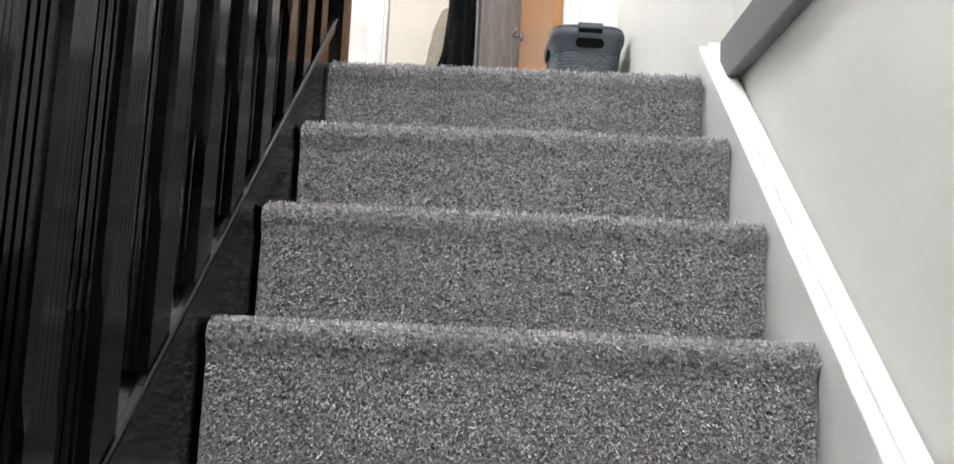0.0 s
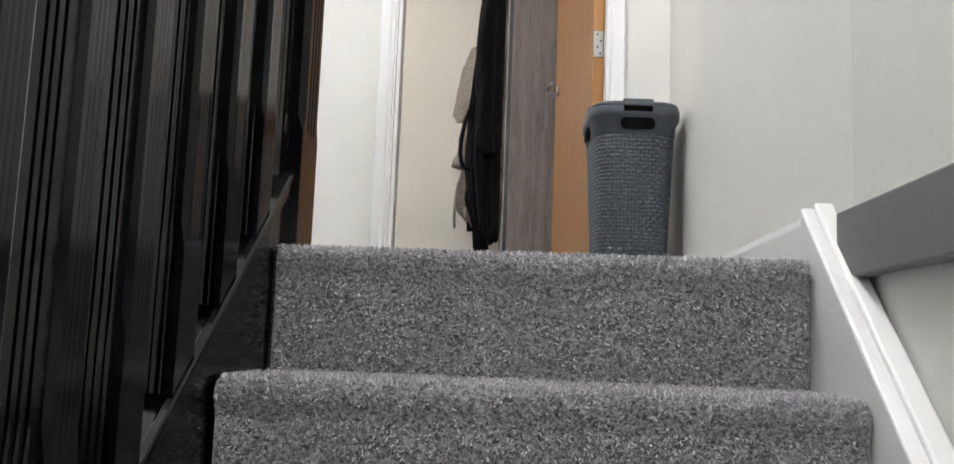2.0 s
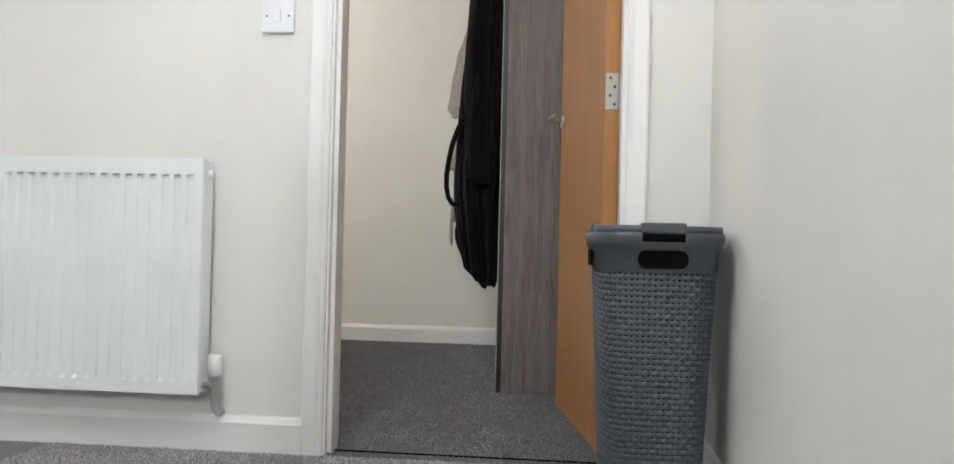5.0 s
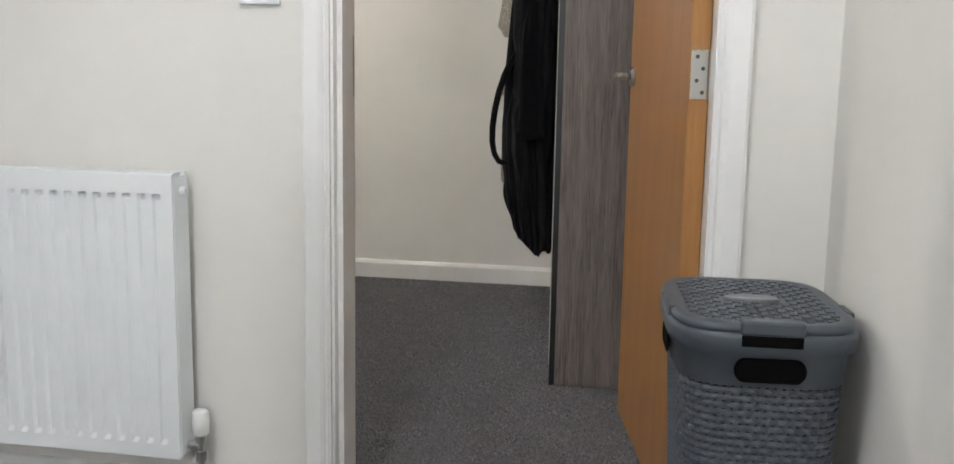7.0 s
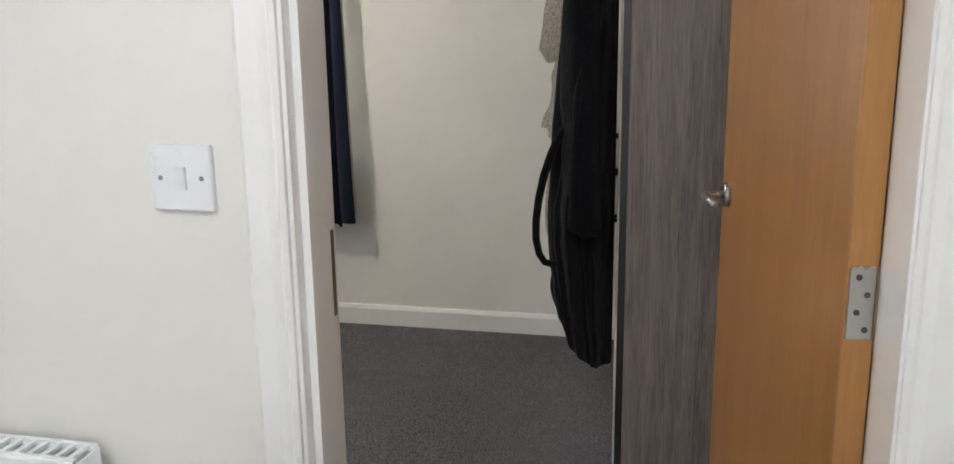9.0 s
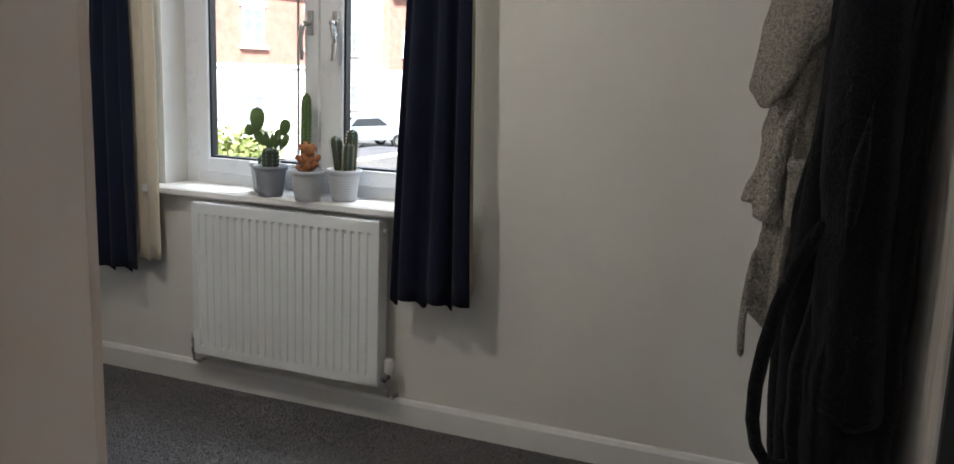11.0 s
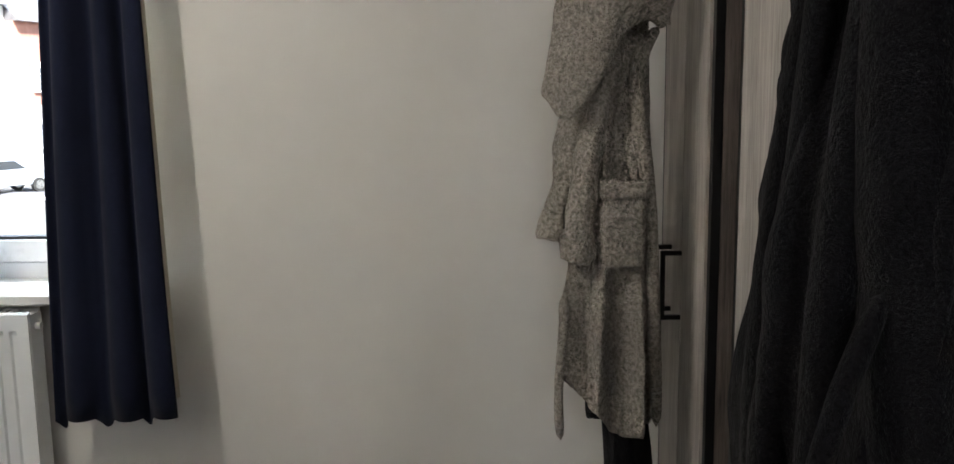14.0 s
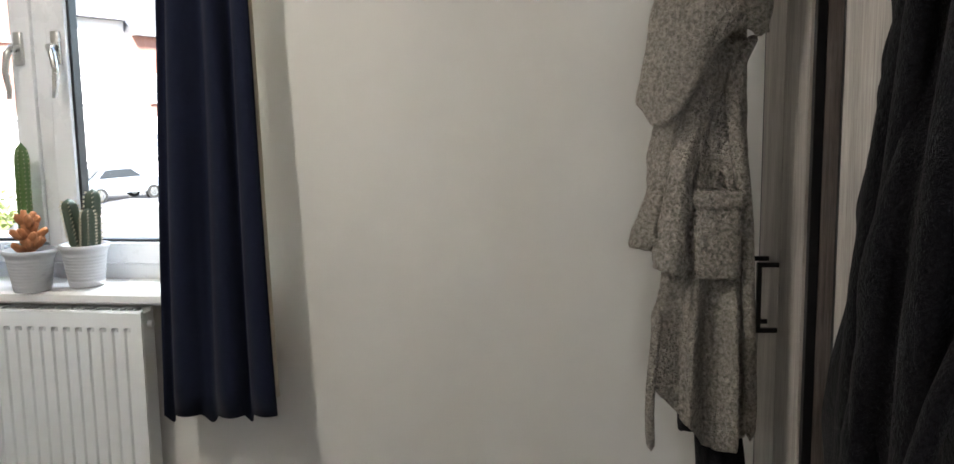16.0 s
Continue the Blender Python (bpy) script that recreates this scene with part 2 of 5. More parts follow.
def boxed(bm, a, b, bevel=0.0, segments=2):
    """Adds a box between two corners."""
    lo = [min(p, q) for p, q in zip(a, b)]
    hi = [max(p, q) for p, q in zip(a, b)]
    vs = [bm.verts.new((x, y, z)) for x in (lo[0], hi[0]) for y in (lo[1], hi[1]) for z in (lo[2], hi[2])]
    fs = [bm.faces.new([vs[i] for i in q]) for q in ((0, 1, 3, 2), (4, 6, 7, 5), (0, 4, 5, 1), (2, 3, 7, 6), (0, 2, 6, 4), (1, 5, 7, 3))]
    if bevel:
        edges = list({e for f in fs for e in f.edges})
        bmesh.ops.bevel(bm, geom=edges, offset=bevel, segments=segments, profile=0.5, affect="EDGES")
    return bm


def box(a, b, bevel=0.0, segments=2):
    return boxed(bmesh.new(), a, b, bevel, segments)


def prism(outline, axis, lo, hi, bevel=0.0):
    """Extrudes an outline (pairs) along an axis: 0 x, 1 y, 2 z."""
    bm = bmesh.new()
    place = {0: lambda p, w: (w, p[0], p[1]), 1: lambda p, w: (p[0], w, p[1]), 2: lambda p, w: (p[0], p[1], w)}[axis]
    low = [bm.verts.new(place(p, lo)) for p in outline]
    high = [bm.verts.new(place(p, hi)) for p in outline]
    bm.faces.new(low)
    bm.faces.new(high[::-1])
    for i in range(len(outline)):
        j = (i + 1) % len(outline)
        bm.faces.new((low[i], high[i], high[j], low[j]))
    bmesh.ops.recalc_face_normals(bm, faces=bm.faces)
    if bevel:
        bmesh.ops.bevel(bm, geom=list(bm.edges), offset=bevel, segments=2, profile=0.5, affect="EDGES")
    return bm


def tube(bm, points, radii, sides=10, closed_ends=True):
    """Adds a round tube along points; radii may be one number or one a point."""
    radii = [radii] * len(points) if isinstance(radii, (int, float)) else radii
    pts = [Vector(p) for p in points]
    rings = []
    side = None
    for i, p in enumerate(pts):
        way = (pts[min(i + 1, len(pts) - 1)] - pts[max(i - 1, 0)]).normalized()
        if side is None:
            side = way.orthogonal().normalized()
        side = (side - way * side.dot(way)).normalized()
        other = way.cross(side)
        rings.append([bm.verts.new(p + radii[i] * (math.cos(a) * side + math.sin(a) * other)) for a in (2 * math.pi * k / sides for k in range(sides))])
    for a, b in zip(rings, rings[1:]):
        for k in range(sides):
            bm.faces.new((a[k], a[(k + 1) % sides], b[(k + 1) % sides], b[k]))
    if closed_ends:
        bm.faces.new(rings[0][::-1])
        bm.faces.new(rings[-1])
    return bm


def turned(bm, profile, sides=32, at=(0, 0, 0)):
    """Adds a lathe shape about z from pairs of radius and height."""
    rings = [[bm.verts.new((at[0] + r * math.cos(2 * math.pi * k / sides), at[1] + r * math.sin(2 * math.pi * k / sides), at[2] + z)) for k in range(sides)] for r, z in profile]
    for a, b in zip(rings, rings[1:]):
        for k in range(sides):
            bm.faces.new((a[k], a[(k + 1) % sides], b[(k + 1) % sides], b[k]))
    bm.faces.new(rings[0][::-1])
    bm.faces.new(rings[-1])
    return bm


def structure(name, bm, material, label="", category=""):
    return tagged(part(name, bm, material), label, category, kind="structure")


# ---- plan ----
RISE, GOING = 0.18, 0.215
LAND_Y, BED_Y = 1.82, 1.955          # the wall between landing and bedroom
WIN_Y = 4.50                        # inner face of the window wall
RIGHT = 0.53
CEIL = 2.40
LOW = -2.34
DOOR_L, DOOR_R, DOOR_H = -0.470, 0.327, 2.04

# floors
structure("floor_landing", box((-1.9, 0.03, -0.25), (RIGHT + 0.1, LAND_Y, 0.0)), "carpet_flat", "grey cut-pile carpet on the landing", "carpet")
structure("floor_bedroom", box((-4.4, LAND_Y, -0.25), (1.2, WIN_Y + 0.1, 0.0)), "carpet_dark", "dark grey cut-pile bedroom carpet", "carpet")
structure("floor_hall", box((-2.7, -4.6, LOW - 0.1), (RIGHT + 0.1, 0.1, LOW)), "carpet_flat", "grey carpet in the hall downstairs", "carpet")
# walls
structure("wall_stairs", box((RIGHT, -4.6, LOW), (RIGHT + 0.12, 0.0, CEIL)), "stair_wall", "pale painted wall along the stairs", "wall")
structure("wall_landing_side", box((RIGHT, 0.0, LOW), (RIGHT + 0.12, LAND_Y, CEIL)), "wall", "cream painted landing wall", "wall")
structure("wall_hall_lower", box((-2.82, -4.6, LOW), (-2.7, 0.1, -0.35)), "wall", "cream painted wall in the hall downstairs", "wall")
structure("floor_upper_edge", box((-2.82, -4.6, -0.35), (-1.3, 0.0, -0.25)), "ceiling", "white ceiling over the hall downstairs", "ceiling")
structure("wall_hall_side", box((-1.42, -4.6, -0.25), (-1.3, 0.0, CEIL)), "wall", "cream painted wall beyond the balustrade", "wall")
structure("wall_hall_end", box((-2.82, -4.72, LOW), (RIGHT + 0.12, -4.6, CEIL)), "wall", "cream painted end wall", "wall")
structure("wall_landing_end", box((-2.02, 0.1, -0.25), (-1.9, LAND_Y, CEIL)), "wall", "cream painted landing end wall", "wall")
structure("wall_landing_return", box((-1.9, 0.0, -0.25), (-1.42, 0.1, CEIL)), "wall", "cream painted landing wall", "wall")
structure("wall_under_landing", box((-2.82, 0.1, LOW), (RIGHT, 0.2, -0.25)), "wall", "cream painted wall under the landing", "wall")
bm = box((-4.4, LAND_Y, 0), (DOOR_L, BED_Y, CEIL))
boxed(bm, (DOOR_R, LAND_Y, 0), (1.2, BED_Y, CEIL))
boxed(bm, (DOOR_L, LAND_Y, DOOR_H), (DOOR_R, BED_Y, CEIL))
structure("wall_bedroom_door", bm, "wall", "cream painted wall with a doorway", "wall")
WL, WR, WB, WT = -2.71, -1.40, 0.775, 2.08
bm = box((-4.4, WIN_Y, 0), (WL, WIN_Y + 0.3, CEIL))
boxed(bm, (WR, WIN_Y, 0), (1.2, WIN_Y + 0.3, CEIL))
boxed(bm, (WL, WIN_Y, 0), (WR, WIN_Y + 0.3, WB))
boxed(bm, (WL, WIN_Y, WT), (WR, WIN_Y + 0.3, CEIL))
structure("wall_window", bm, "wall", "cream painted wall with a window", "wall")
structure("wall_bedroom_left", box((-4.52, LAND_Y, 0), (-4.4, WIN_Y + 0.3, CEIL)), "wall", "cream painted bedroom wall", "wall")
structure("wall_bedroom_right", box((0.62, BED_Y, 0), (0.74, WIN_Y, CEIL)), "wall", "cream painted bedroom wall", "wall")
structure("ceiling", box((-4.52, -4.72, CEIL), (1.2, WIN_Y + 0.3, CEIL + 0.1)), "ceiling", "white painted ceiling", "ceiling")

structure("trim_threshold", box((DOOR_L + 0.03, 1.866, 0.001), (DOOR_R - 0.03, 1.870, 0.0055), 0.001), "shade_and_seam_black", "dark seam between two carpets in the doorway", "carpet seam")

# skirting
def skirting(name, bm):
    structure(name, bm, "white", "white painted skirting board", "skirting board")


def skirt_profile(h=0.095, d=0.016):
    return [(0, 0), (d, 0), (d, h - 0.018), (d * 0.55, h - 0.004), (d * 0.2, h), (0, h)]


skirting("baseboard_landing", prism([(LAND_Y - p, z) for p, z in skirt_profile()], 0, -1.9, -0.507))
skirting("baseboard_landing_corner", prism([(LAND_Y - p, z) for p, z in skirt_profile()], 0, 0.39, RIGHT))
skirting("baseboard_side", prism([(RIGHT - p, z) for p, z in skirt_profile(0.094)], 1, 0.076, LAND_Y - 0.016))
skirting("baseboard_window", prism([(WIN_Y - p, z) for p, z in skirt_profile()], 0, -4.4, 0.6))
skirting("baseboard_bedroom", prism([(BED_Y + p, z) for p, z in skirt_profile()], 0, -4.4, DOOR_L - 0.1))

# ---- stairs ----
stairs = thing("staircase", label="straight flight of stairs carpeted in grey pile", category="stairs", kind="structure")


def stair_step(i):
    y, z = -GOING * i, -RISE * i
    r = 0.022
    back = y + GOING + 0.03
    outline = [(y + 0.012, z - RISE - 0.03)]
    outline += [(y + 0.012, z - 0.05)]
    for k in range(9):
        a = math.pi * (1.12 - 0.62 * k / 8)
        outline.append((y + 0.002 + r + r * math.cos(a), z - r + r * math.sin(a)))
    outline += [(back, z), (back, z - RISE - 0.03)]
    bm = prism(outline, 0, -0.287, 0.474 if i == 0 else 0.477)
    ends = [e for e in bm.edges if abs(e.verts[0].co.x - e.verts[1].co.x) < 1e-6]
    bmesh.ops.bevel(bm, geom=ends, offset=0.008, segments=2, profile=0.5, affect="EDGES")
    return part("step", bm, "carpet", stairs, smooth=False)


for i in range(0, 13):
    stair_step(i)

SLOPE = RISE / GOING


def string_outline(up, down, y0, y1):
    """A sloping board between two places of the flight, plumb cut at the ends."""
    return [(y0, SLOPE * y0 + up), (y1, SLOPE * y1 + up), (y1, SLOPE * y1 - down), (y0, SLOPE * y0 - down)]


part("wall_string", prism(string_outline(0.024, 0.3, -2.75, 0.075), 0, 0.478, RIGHT - 0.003, 0.004), "white", stairs, "white gloss wall string beside the treads")
part("string_moulding", prism(string_outline(0.036, -0.022, -2.75, 0.070), 0, 0.496, RIGHT - 0.006, 0.004), "white", stairs, "white gloss moulding on the string")
part("outer_string", prism(string_outline(0.052, 0.3, -2.75, 0.082), 0, -0.345, -0.292, 0.003), "black", stairs, "black gloss outer string")
part("base_rail", prism(string_outline(0.062, -0.036, -2.75, 0.081), 0, -0.302, -0.286, 0.004), "black", stairs, "black gloss base rail")

rail = tagged(part("wall_rail", prism([(RIGHT - 0.028, -0.026), (RIGHT - 0.001, -0.026), (RIGHT - 0.001, 0.066), (RIGHT - 0.028, 0.066)], 1, -3.9, -0.012, 0.003), "grey_paint"),
              "dark grey painted wooden rail along the stair wall", "wall rail")

# balustrade
balustrade = thing("balustrade", label="black gloss painted balustrade beside the stairs", category="balustrade")


def baluster_mesh(height):
    """A square spindle with stop-chamfered, grooved middle."""
    bm = bmesh.new()
    h = 0.026

    def ring(z, cut, groove):
        pts = []
        for q in range(4):
            c, t = ((1, 0), (0, 1), (-1, 0), (0, -1))[q]
            deep = groove if q % 2 else groove * 0.05
            side = [(h, -(h - cut))]
            for k in (-1, 0, 1):
                side += [(h, 0.0085 * k - 0.0030), (h - deep, 0.0085 * k - 0.0012), (h - deep, 0.0085 * k + 0.0012), (h, 0.0085 * k + 0.0030)]
            side.append((h, h - cut))
            pts += [(u * c - v * t, u * t + v * c) for u, v in side]
        return [bm.verts.new((x, y, z)) for x, y in pts]

    e = 0.0005
    rings = [ring(0, e, e), ring(0.16, e, e), ring(0.19, 0.006, 0.003), ring(height - 0.19, 0.006, 0.003), ring(height - 0.16, e, e), ring(height, e, e)]
    for a, b in zip(rings, rings[1:]):
        n = len(a)
        for k in range(n):
            bm.faces.new((a[k], a[(k + 1) % n], b[(k + 1) % n], b[k]))
    bm.faces.new(rings[0][::-1])
    bm.faces.new(rings[-1])
    return bm


first = None
for i in range(21):
    y = -0.048 - 0.121 * i
    m = pose(-0.317, y, SLOPE * y + 0.045)
    if first is None:
        first = part("baluster", baluster_mesh(0.86), "black", balustrade)
        first.matrix_world = m
    else:
        twin = new("baluster", first.data)
        twin.parent = balustrade
        twin.matrix_world = m
bm = prism(string_outline(0.95, -0.89, -2.75, 0.085), 0, -0.352, -0.282, 0.012)
part("handrail", bm, "black", balustrade, "black gloss handrail")


def newel(bm):
    """Square post, fluted and chamfered between plain blocks."""
    h = 0.045

    def ring(z, cut, groove):
        pts = []
        for q in range(4):
            c, t = ((1, 0), (0, 1), (-1, 0), (0, -1))[q]
            side = [(h, -(h - cut))]
            for k in (-1, 0, 1):
                for dv, du in ((-0.006, 0), (-0.003, groove), (0.003, groove), (0.006, 0)):
                    side.append((h - du, k * 0.017 + dv))
            side.append((h, h - cut))
            pts += [(u * c - v * t, u * t + v * c) for u, v in side]
        return [bm.verts.new((x - 0.323, y + 0.122, z)) for x, y in pts]

    e = 0.0008
    rows = [(-0.35, e, e * 0.1), (0.185, e, e * 0.1), (0.215, 0.010, 0.004), (0.93, 0.010, 0.004), (0.96, e, e * 0.1), (1.12, e, e * 0.1)]
    rings = [ring(*r) for r in rows]
    n = len(rings[0])
    for a, b in zip(rings, rings[1:]):
        for k in range(n):
            bm.faces.new((a[k], a[(k + 1) % n], b[(k + 1) % n], b[k]))
    bm.faces.new(rings[0][::-1])
    bm.faces.new(rings[-1])
    boxed(bm, (-0.380, 0.065, 1.12), (-0.266, 0.179, 1.15), 0.008)
    return bm


part("newel_post", newel(bmesh.new()), "black", balustrade, "square black newel post")

# ---- doorway ----
frame_trim = thing("door_frame", label="white gloss door lining and architrave", category="door frame", kind="structure")


def architrave(x0, x1, y0, y1):
    """Moulded upright, stepped from a thin inner to a thicker outer edge."""
    inner, outer = (x1, x0) if x0 < 0 else (x0, x1)
    w = outer - inner
    s = 1 if y1 > y0 else -1
    d = abs(y1 - y0)
    out = [(inner, y0), (inner, y0 + s * d * 0.55), (inner + w * 0.12, y0 + s * d * 0.72), (inner + w * 0.2, y0 + s * d * 0.62), (inner + w * 0.3, y0 + s * d * 0.8),
           (inner + w * 0.4, y0 + s * d * 0.95), (inner + w * 0.9, y0 + s * d), (outer, y0 + s * d * 0.85), (outer, y0)]
    return out


for side, (x0, x1) in (("left", (DOOR_L - 0.036, DOOR_L + 0.019)), ("right", (DOOR_R - 0.016, DOOR_R + 0.045))):
    part("architrave", prism(architrave(x0, x1, LAND_Y, LAND_Y - 0.02), 2, 0, DOOR_H + 0.09), "white", frame_trim)
    part("architrave", prism(architrave(x0, x1, BED_Y, BED_Y + 0.02), 2, 0, DOOR_H + 0.09), "white", frame_trim)
part("architrave", box((DOOR_L - 0.036, LAND_Y - 0.019, DOOR_H + 0.006), (DOOR_R + 0.049, LAND_Y, DOOR_H + 0.09), 0.003), "white", frame_trim)
part("lining", box((DOOR_L - 0.003, LAND_Y - 0.002, 0), (DOOR_L + 0.025, BED_Y + 0.002, DOOR_H), 0.001), "white", frame_trim)
part("door_stop", box((DOOR_L + 0.025, LAND_Y + 0.02, 0), (DOOR_L + 0.037, BED_Y - 0.045, DOOR_H - 0.025), 0.001), "white", frame_trim)
part("lining", box((DOOR_R - 0.020, LAND_Y - 0.002, 0), (DOOR_R + 0.003, BED_Y + 0.002, DOOR_H), 0.001), "white", frame_trim)
part("lining", box((DOOR_L, LAND_Y - 0.002, DOOR_H - 0.025), (DOOR_R, BED_Y + 0.002, DOOR_H + 0.003), 0.001), "white", frame_trim)
part("strike_plate", box((DOOR_L + 0.025, BED_Y - 0.04, 0.93), (DOOR_L + 0.027, BED_Y - 0.01, 1.06)), "brass", frame_trim, "dull brass strike plate")

DOOR_TURN = 9.8
door = thing("door", (DOOR_R - 0.021, BED_Y + 0.008, 0.0), DOOR_TURN, "oak veneer bedroom door standing wide open", "door")
part("leaf", box((-0.040, 0.0, 0.008), (0.0, 0.745, 1.99), 0.0015), "oak", door)
part("lipping", box((-0.0402, -0.002, 0.008), (0.0002, 0.006, 1.99), 0.001), "oak_edge", door, "pale oak edge lipping")


def lever(at_y, at_z):
    bm = turned(bmesh.new(), [(0.0255, 0), (0.0255, 0.008), (0.022, 0.011)], 24)
    bmesh.ops.rotate(bm, verts=bm.verts, matrix=Matrix.Rotation(radians(-90), 3, "Y"))
    tube(bm, [(-0.008, 0, 0), (-0.035, 0, 0), (-0.046, -0.004, 0), (-0.050, -0.014, 0), (-0.050, -0.05, 0), (-0.049, -0.105, 0)], [0.009, 0.009, 0.0095, 0.009, 0.008, 0.007], 12)
    bmesh.ops.translate(bm, verts=bm.verts, vec=(-0.040, at_y, at_z))
    return bm


part("lever_handle", lever(0.690, 1.0), "steel", door, "polished steel lever handle", smooth=True)
for z in (0.24, 0.985, 1.75):
    bm = box((-0.038, -0.006, z - 0.05), (-0.004, -0.002, z + 0.05), 0.001)
    tube(bm, [(0.004, -0.006, z - 0.05), (0.004, -0.006, z + 0.05)], 0.006, 10)
    hinge = part("hinge", bm, "steel", door, "steel butt hinge with four screws")
    for k in range(4):
        x = -0.014 - 0.012 * (k % 2)
        part("screw", tube(bmesh.new(), [(x, -0.0072, z - 0.036 + 0.024 * k), (x, -0.004, z - 0.036 + 0.024 * k)], 0.0042, 10), "screw_dark", hinge)

# ---- landing things ----
def radiator(name, x0, x1, z0, z1, wall, side, label, valve_x):
    """A panel radiator on a wall whose face lies at y = wall; side +1 hangs it towards -y."""
    ob = thing(name, ((x0 + x1) / 2, wall, z0), 0, label, "radiator")
    w, h = (x1 - x0) / 2, z1 - z0
    front, back = -0.095, -0.03
    pitch = 0.0333
    n = int((2 * w - 0.03) / pitch)
    part("recessed_panel", box((-w + 0.002, front + 0.007, 0.002), (w - 0.002, front + 0.016, h - 0.062), 0.003), "enamel", ob)
    start = -n * pitch / 2
    bm = bmesh.new()
    g = 0.0095
    xs = []
    for k in range(n):
        c = start + (k + 0.5) * pitch
        xs += [(c - g, 0), (c - g + 0.004, 1), (c + g - 0.004, 1), (c + g, 0)]
    cols = [(-w, 0)] + xs + [(w, 0)]
    zs = [0.0, 0.030, 0.040, h - 0.053, h - 0.0415, h - 0.040, h]
    depths = [0.0, 0.0, 0.0068, 0.0068, 0.015, 0.0, 0.0]
    grid = [[bm.verts.new((x, front + depths[r] * deep, z)) for x, deep in cols] for r, z in enumerate(zs)]
    for a, b in zip(grid, grid[1:]):
        for k in range(len(cols) - 1):
            bm.faces.new((a[k], a[k + 1], b[k + 1], b[k]))
    rim = [e for e in bm.edges if e.is_boundary]
    new_geo = bmesh.ops.extrude_edge_only(bm, edges=rim)
    bmesh.ops.translate(bm, verts=[v for v in new_geo["geom"] if isinstance(v, bmesh.types.BMVert)], vec=(0, 0.012, 0))
    part("front_panel", bm, "enamel", ob)
    part("back_panel", box((-w, back - 0.014, 0.0), (w, back, h), 0.004), "enamel", ob)
    for s in (-1, 1):
        part("side_panel", box((s * w - 0.0015, front + 0.006, 0.004), (s * w + 0.0015, back - 0.002, h - 0.004), 0.001), "enamel", ob)
    bm = bmesh.new()
    boxed(bm, (-w, front + 0.006, h - 0.004), (w, front + 0.014, h + 0.003))
    boxed(bm, (-w, back - 0.012, h - 0.004), (w, back - 0.004, h + 0.003))
    for k in range(int(2 * w / 0.022)):
        a = -w + 0.011 + 0.022 * k
        boxed(bm, (a - 0.004, front + 0.012, h - 0.003), (a + 0.004, back - 0.010, h + 0.002))
    part("top_grille", bm, "enamel", ob)
    for s in (-1, 1):
        bm = tube(bmesh.new(), [(s * w, -0.06, h - 0.035), (s * (w + 0.014), -0.06, h - 0.035)], 0.009, 12)
        part("end_plug", bm, "enamel", ob)
        bm = tube(bmesh.new(), [(s * w, -0.06, 0.020), (s * (w + 0.03), -0.06, 0.020)], 0.009, 10)
        tube(bm, [(s * (w + 0.03), -0.06, 0.05), (s * (w + 0.03), -0.06, -0.04), (s * (w + 0.03), -0.035, -0.055), (s * (w + 0.03), 0.0, -0.055)], 0.008, 10)
        tube(bm, [(s * (w + 0.03), -0.06, -0.012), (s * (w + 0.03), -0.06, 0.010)], 0.0125, 6)
        tube(bm, [(s * (w + 0.010), -0.06, 0.020), (s * (w + 0.022), -0.06, 0.020)], 0.0125, 6)
        tube(bm, [(s * (w + 0.03), -0.06, 0.028), (s * (w + 0.03), -0.06, 0.056)], 0.0115, 12)
        part("valve_body", bm, "steel", ob, smooth=False)
    bm = turned(bmesh.new(), [(0.012, 0), (0.0175, 0.005), (0.0185, 0.03), (0.0175, 0.05), (0.014, 0.056)], 20, (w + 0.03, -0.06, 0.044))
    part("valve_head", bm, "white", ob, "white thermostatic valve head", smooth=True)
    bm = turned(bmesh.new(), [(0.010, 0), (0.013, 0.004), (0.013, 0.03), (0.010, 0.034)], 14, (-w - 0.03, -0.06, 0.05))
    part("lockshield_cap", bm, "white", ob, smooth=True)
    for s in (-1, 1):
        part("wall_bracket", box((s * w * 0.7 - 0.015, -0.03, 0.1), (s * w * 0.7 + 0.015, 0.0, h - 0.06)), "enamel", ob)
    return ob


radiator("radiator", -1.66, -0.757, 0.16, 0.765, LAND_Y, 1, "white panel radiator with a thermostatic valve on the landing wall", 0)
radiator("radiator", -2.505, -1.695, 0.157, 0.752, WIN_Y, 1, "white panel radiator under the bedroom window", 0)

switch = thing("light_switch", (-0.599, LAND_Y, 1.155), 0, "white plastic single light switch on the wall", "light switch")
part("plate", box((-0.0445, -0.012, -0.0445), (0.0445, 0.0, 0.0445), 0.003, 3), "white_cool", switch)
bm = prism([(-0.0100, -0.0155), (-0.0150, -0.0155), (-0.0185, 0.0155), (-0.0100, 0.0155)], 0, -0.0085, 0.0085, 0.0008)
part("rocker", bm, "white_cool", switch)
for s in (-1, 1):
    part("screw", tube(bmesh.new(), [(s * 0.0302, -0.0128, 0), (s * 0.0302, -0.0115, 0)], 0.0034, 12), "steel_dull", switch)


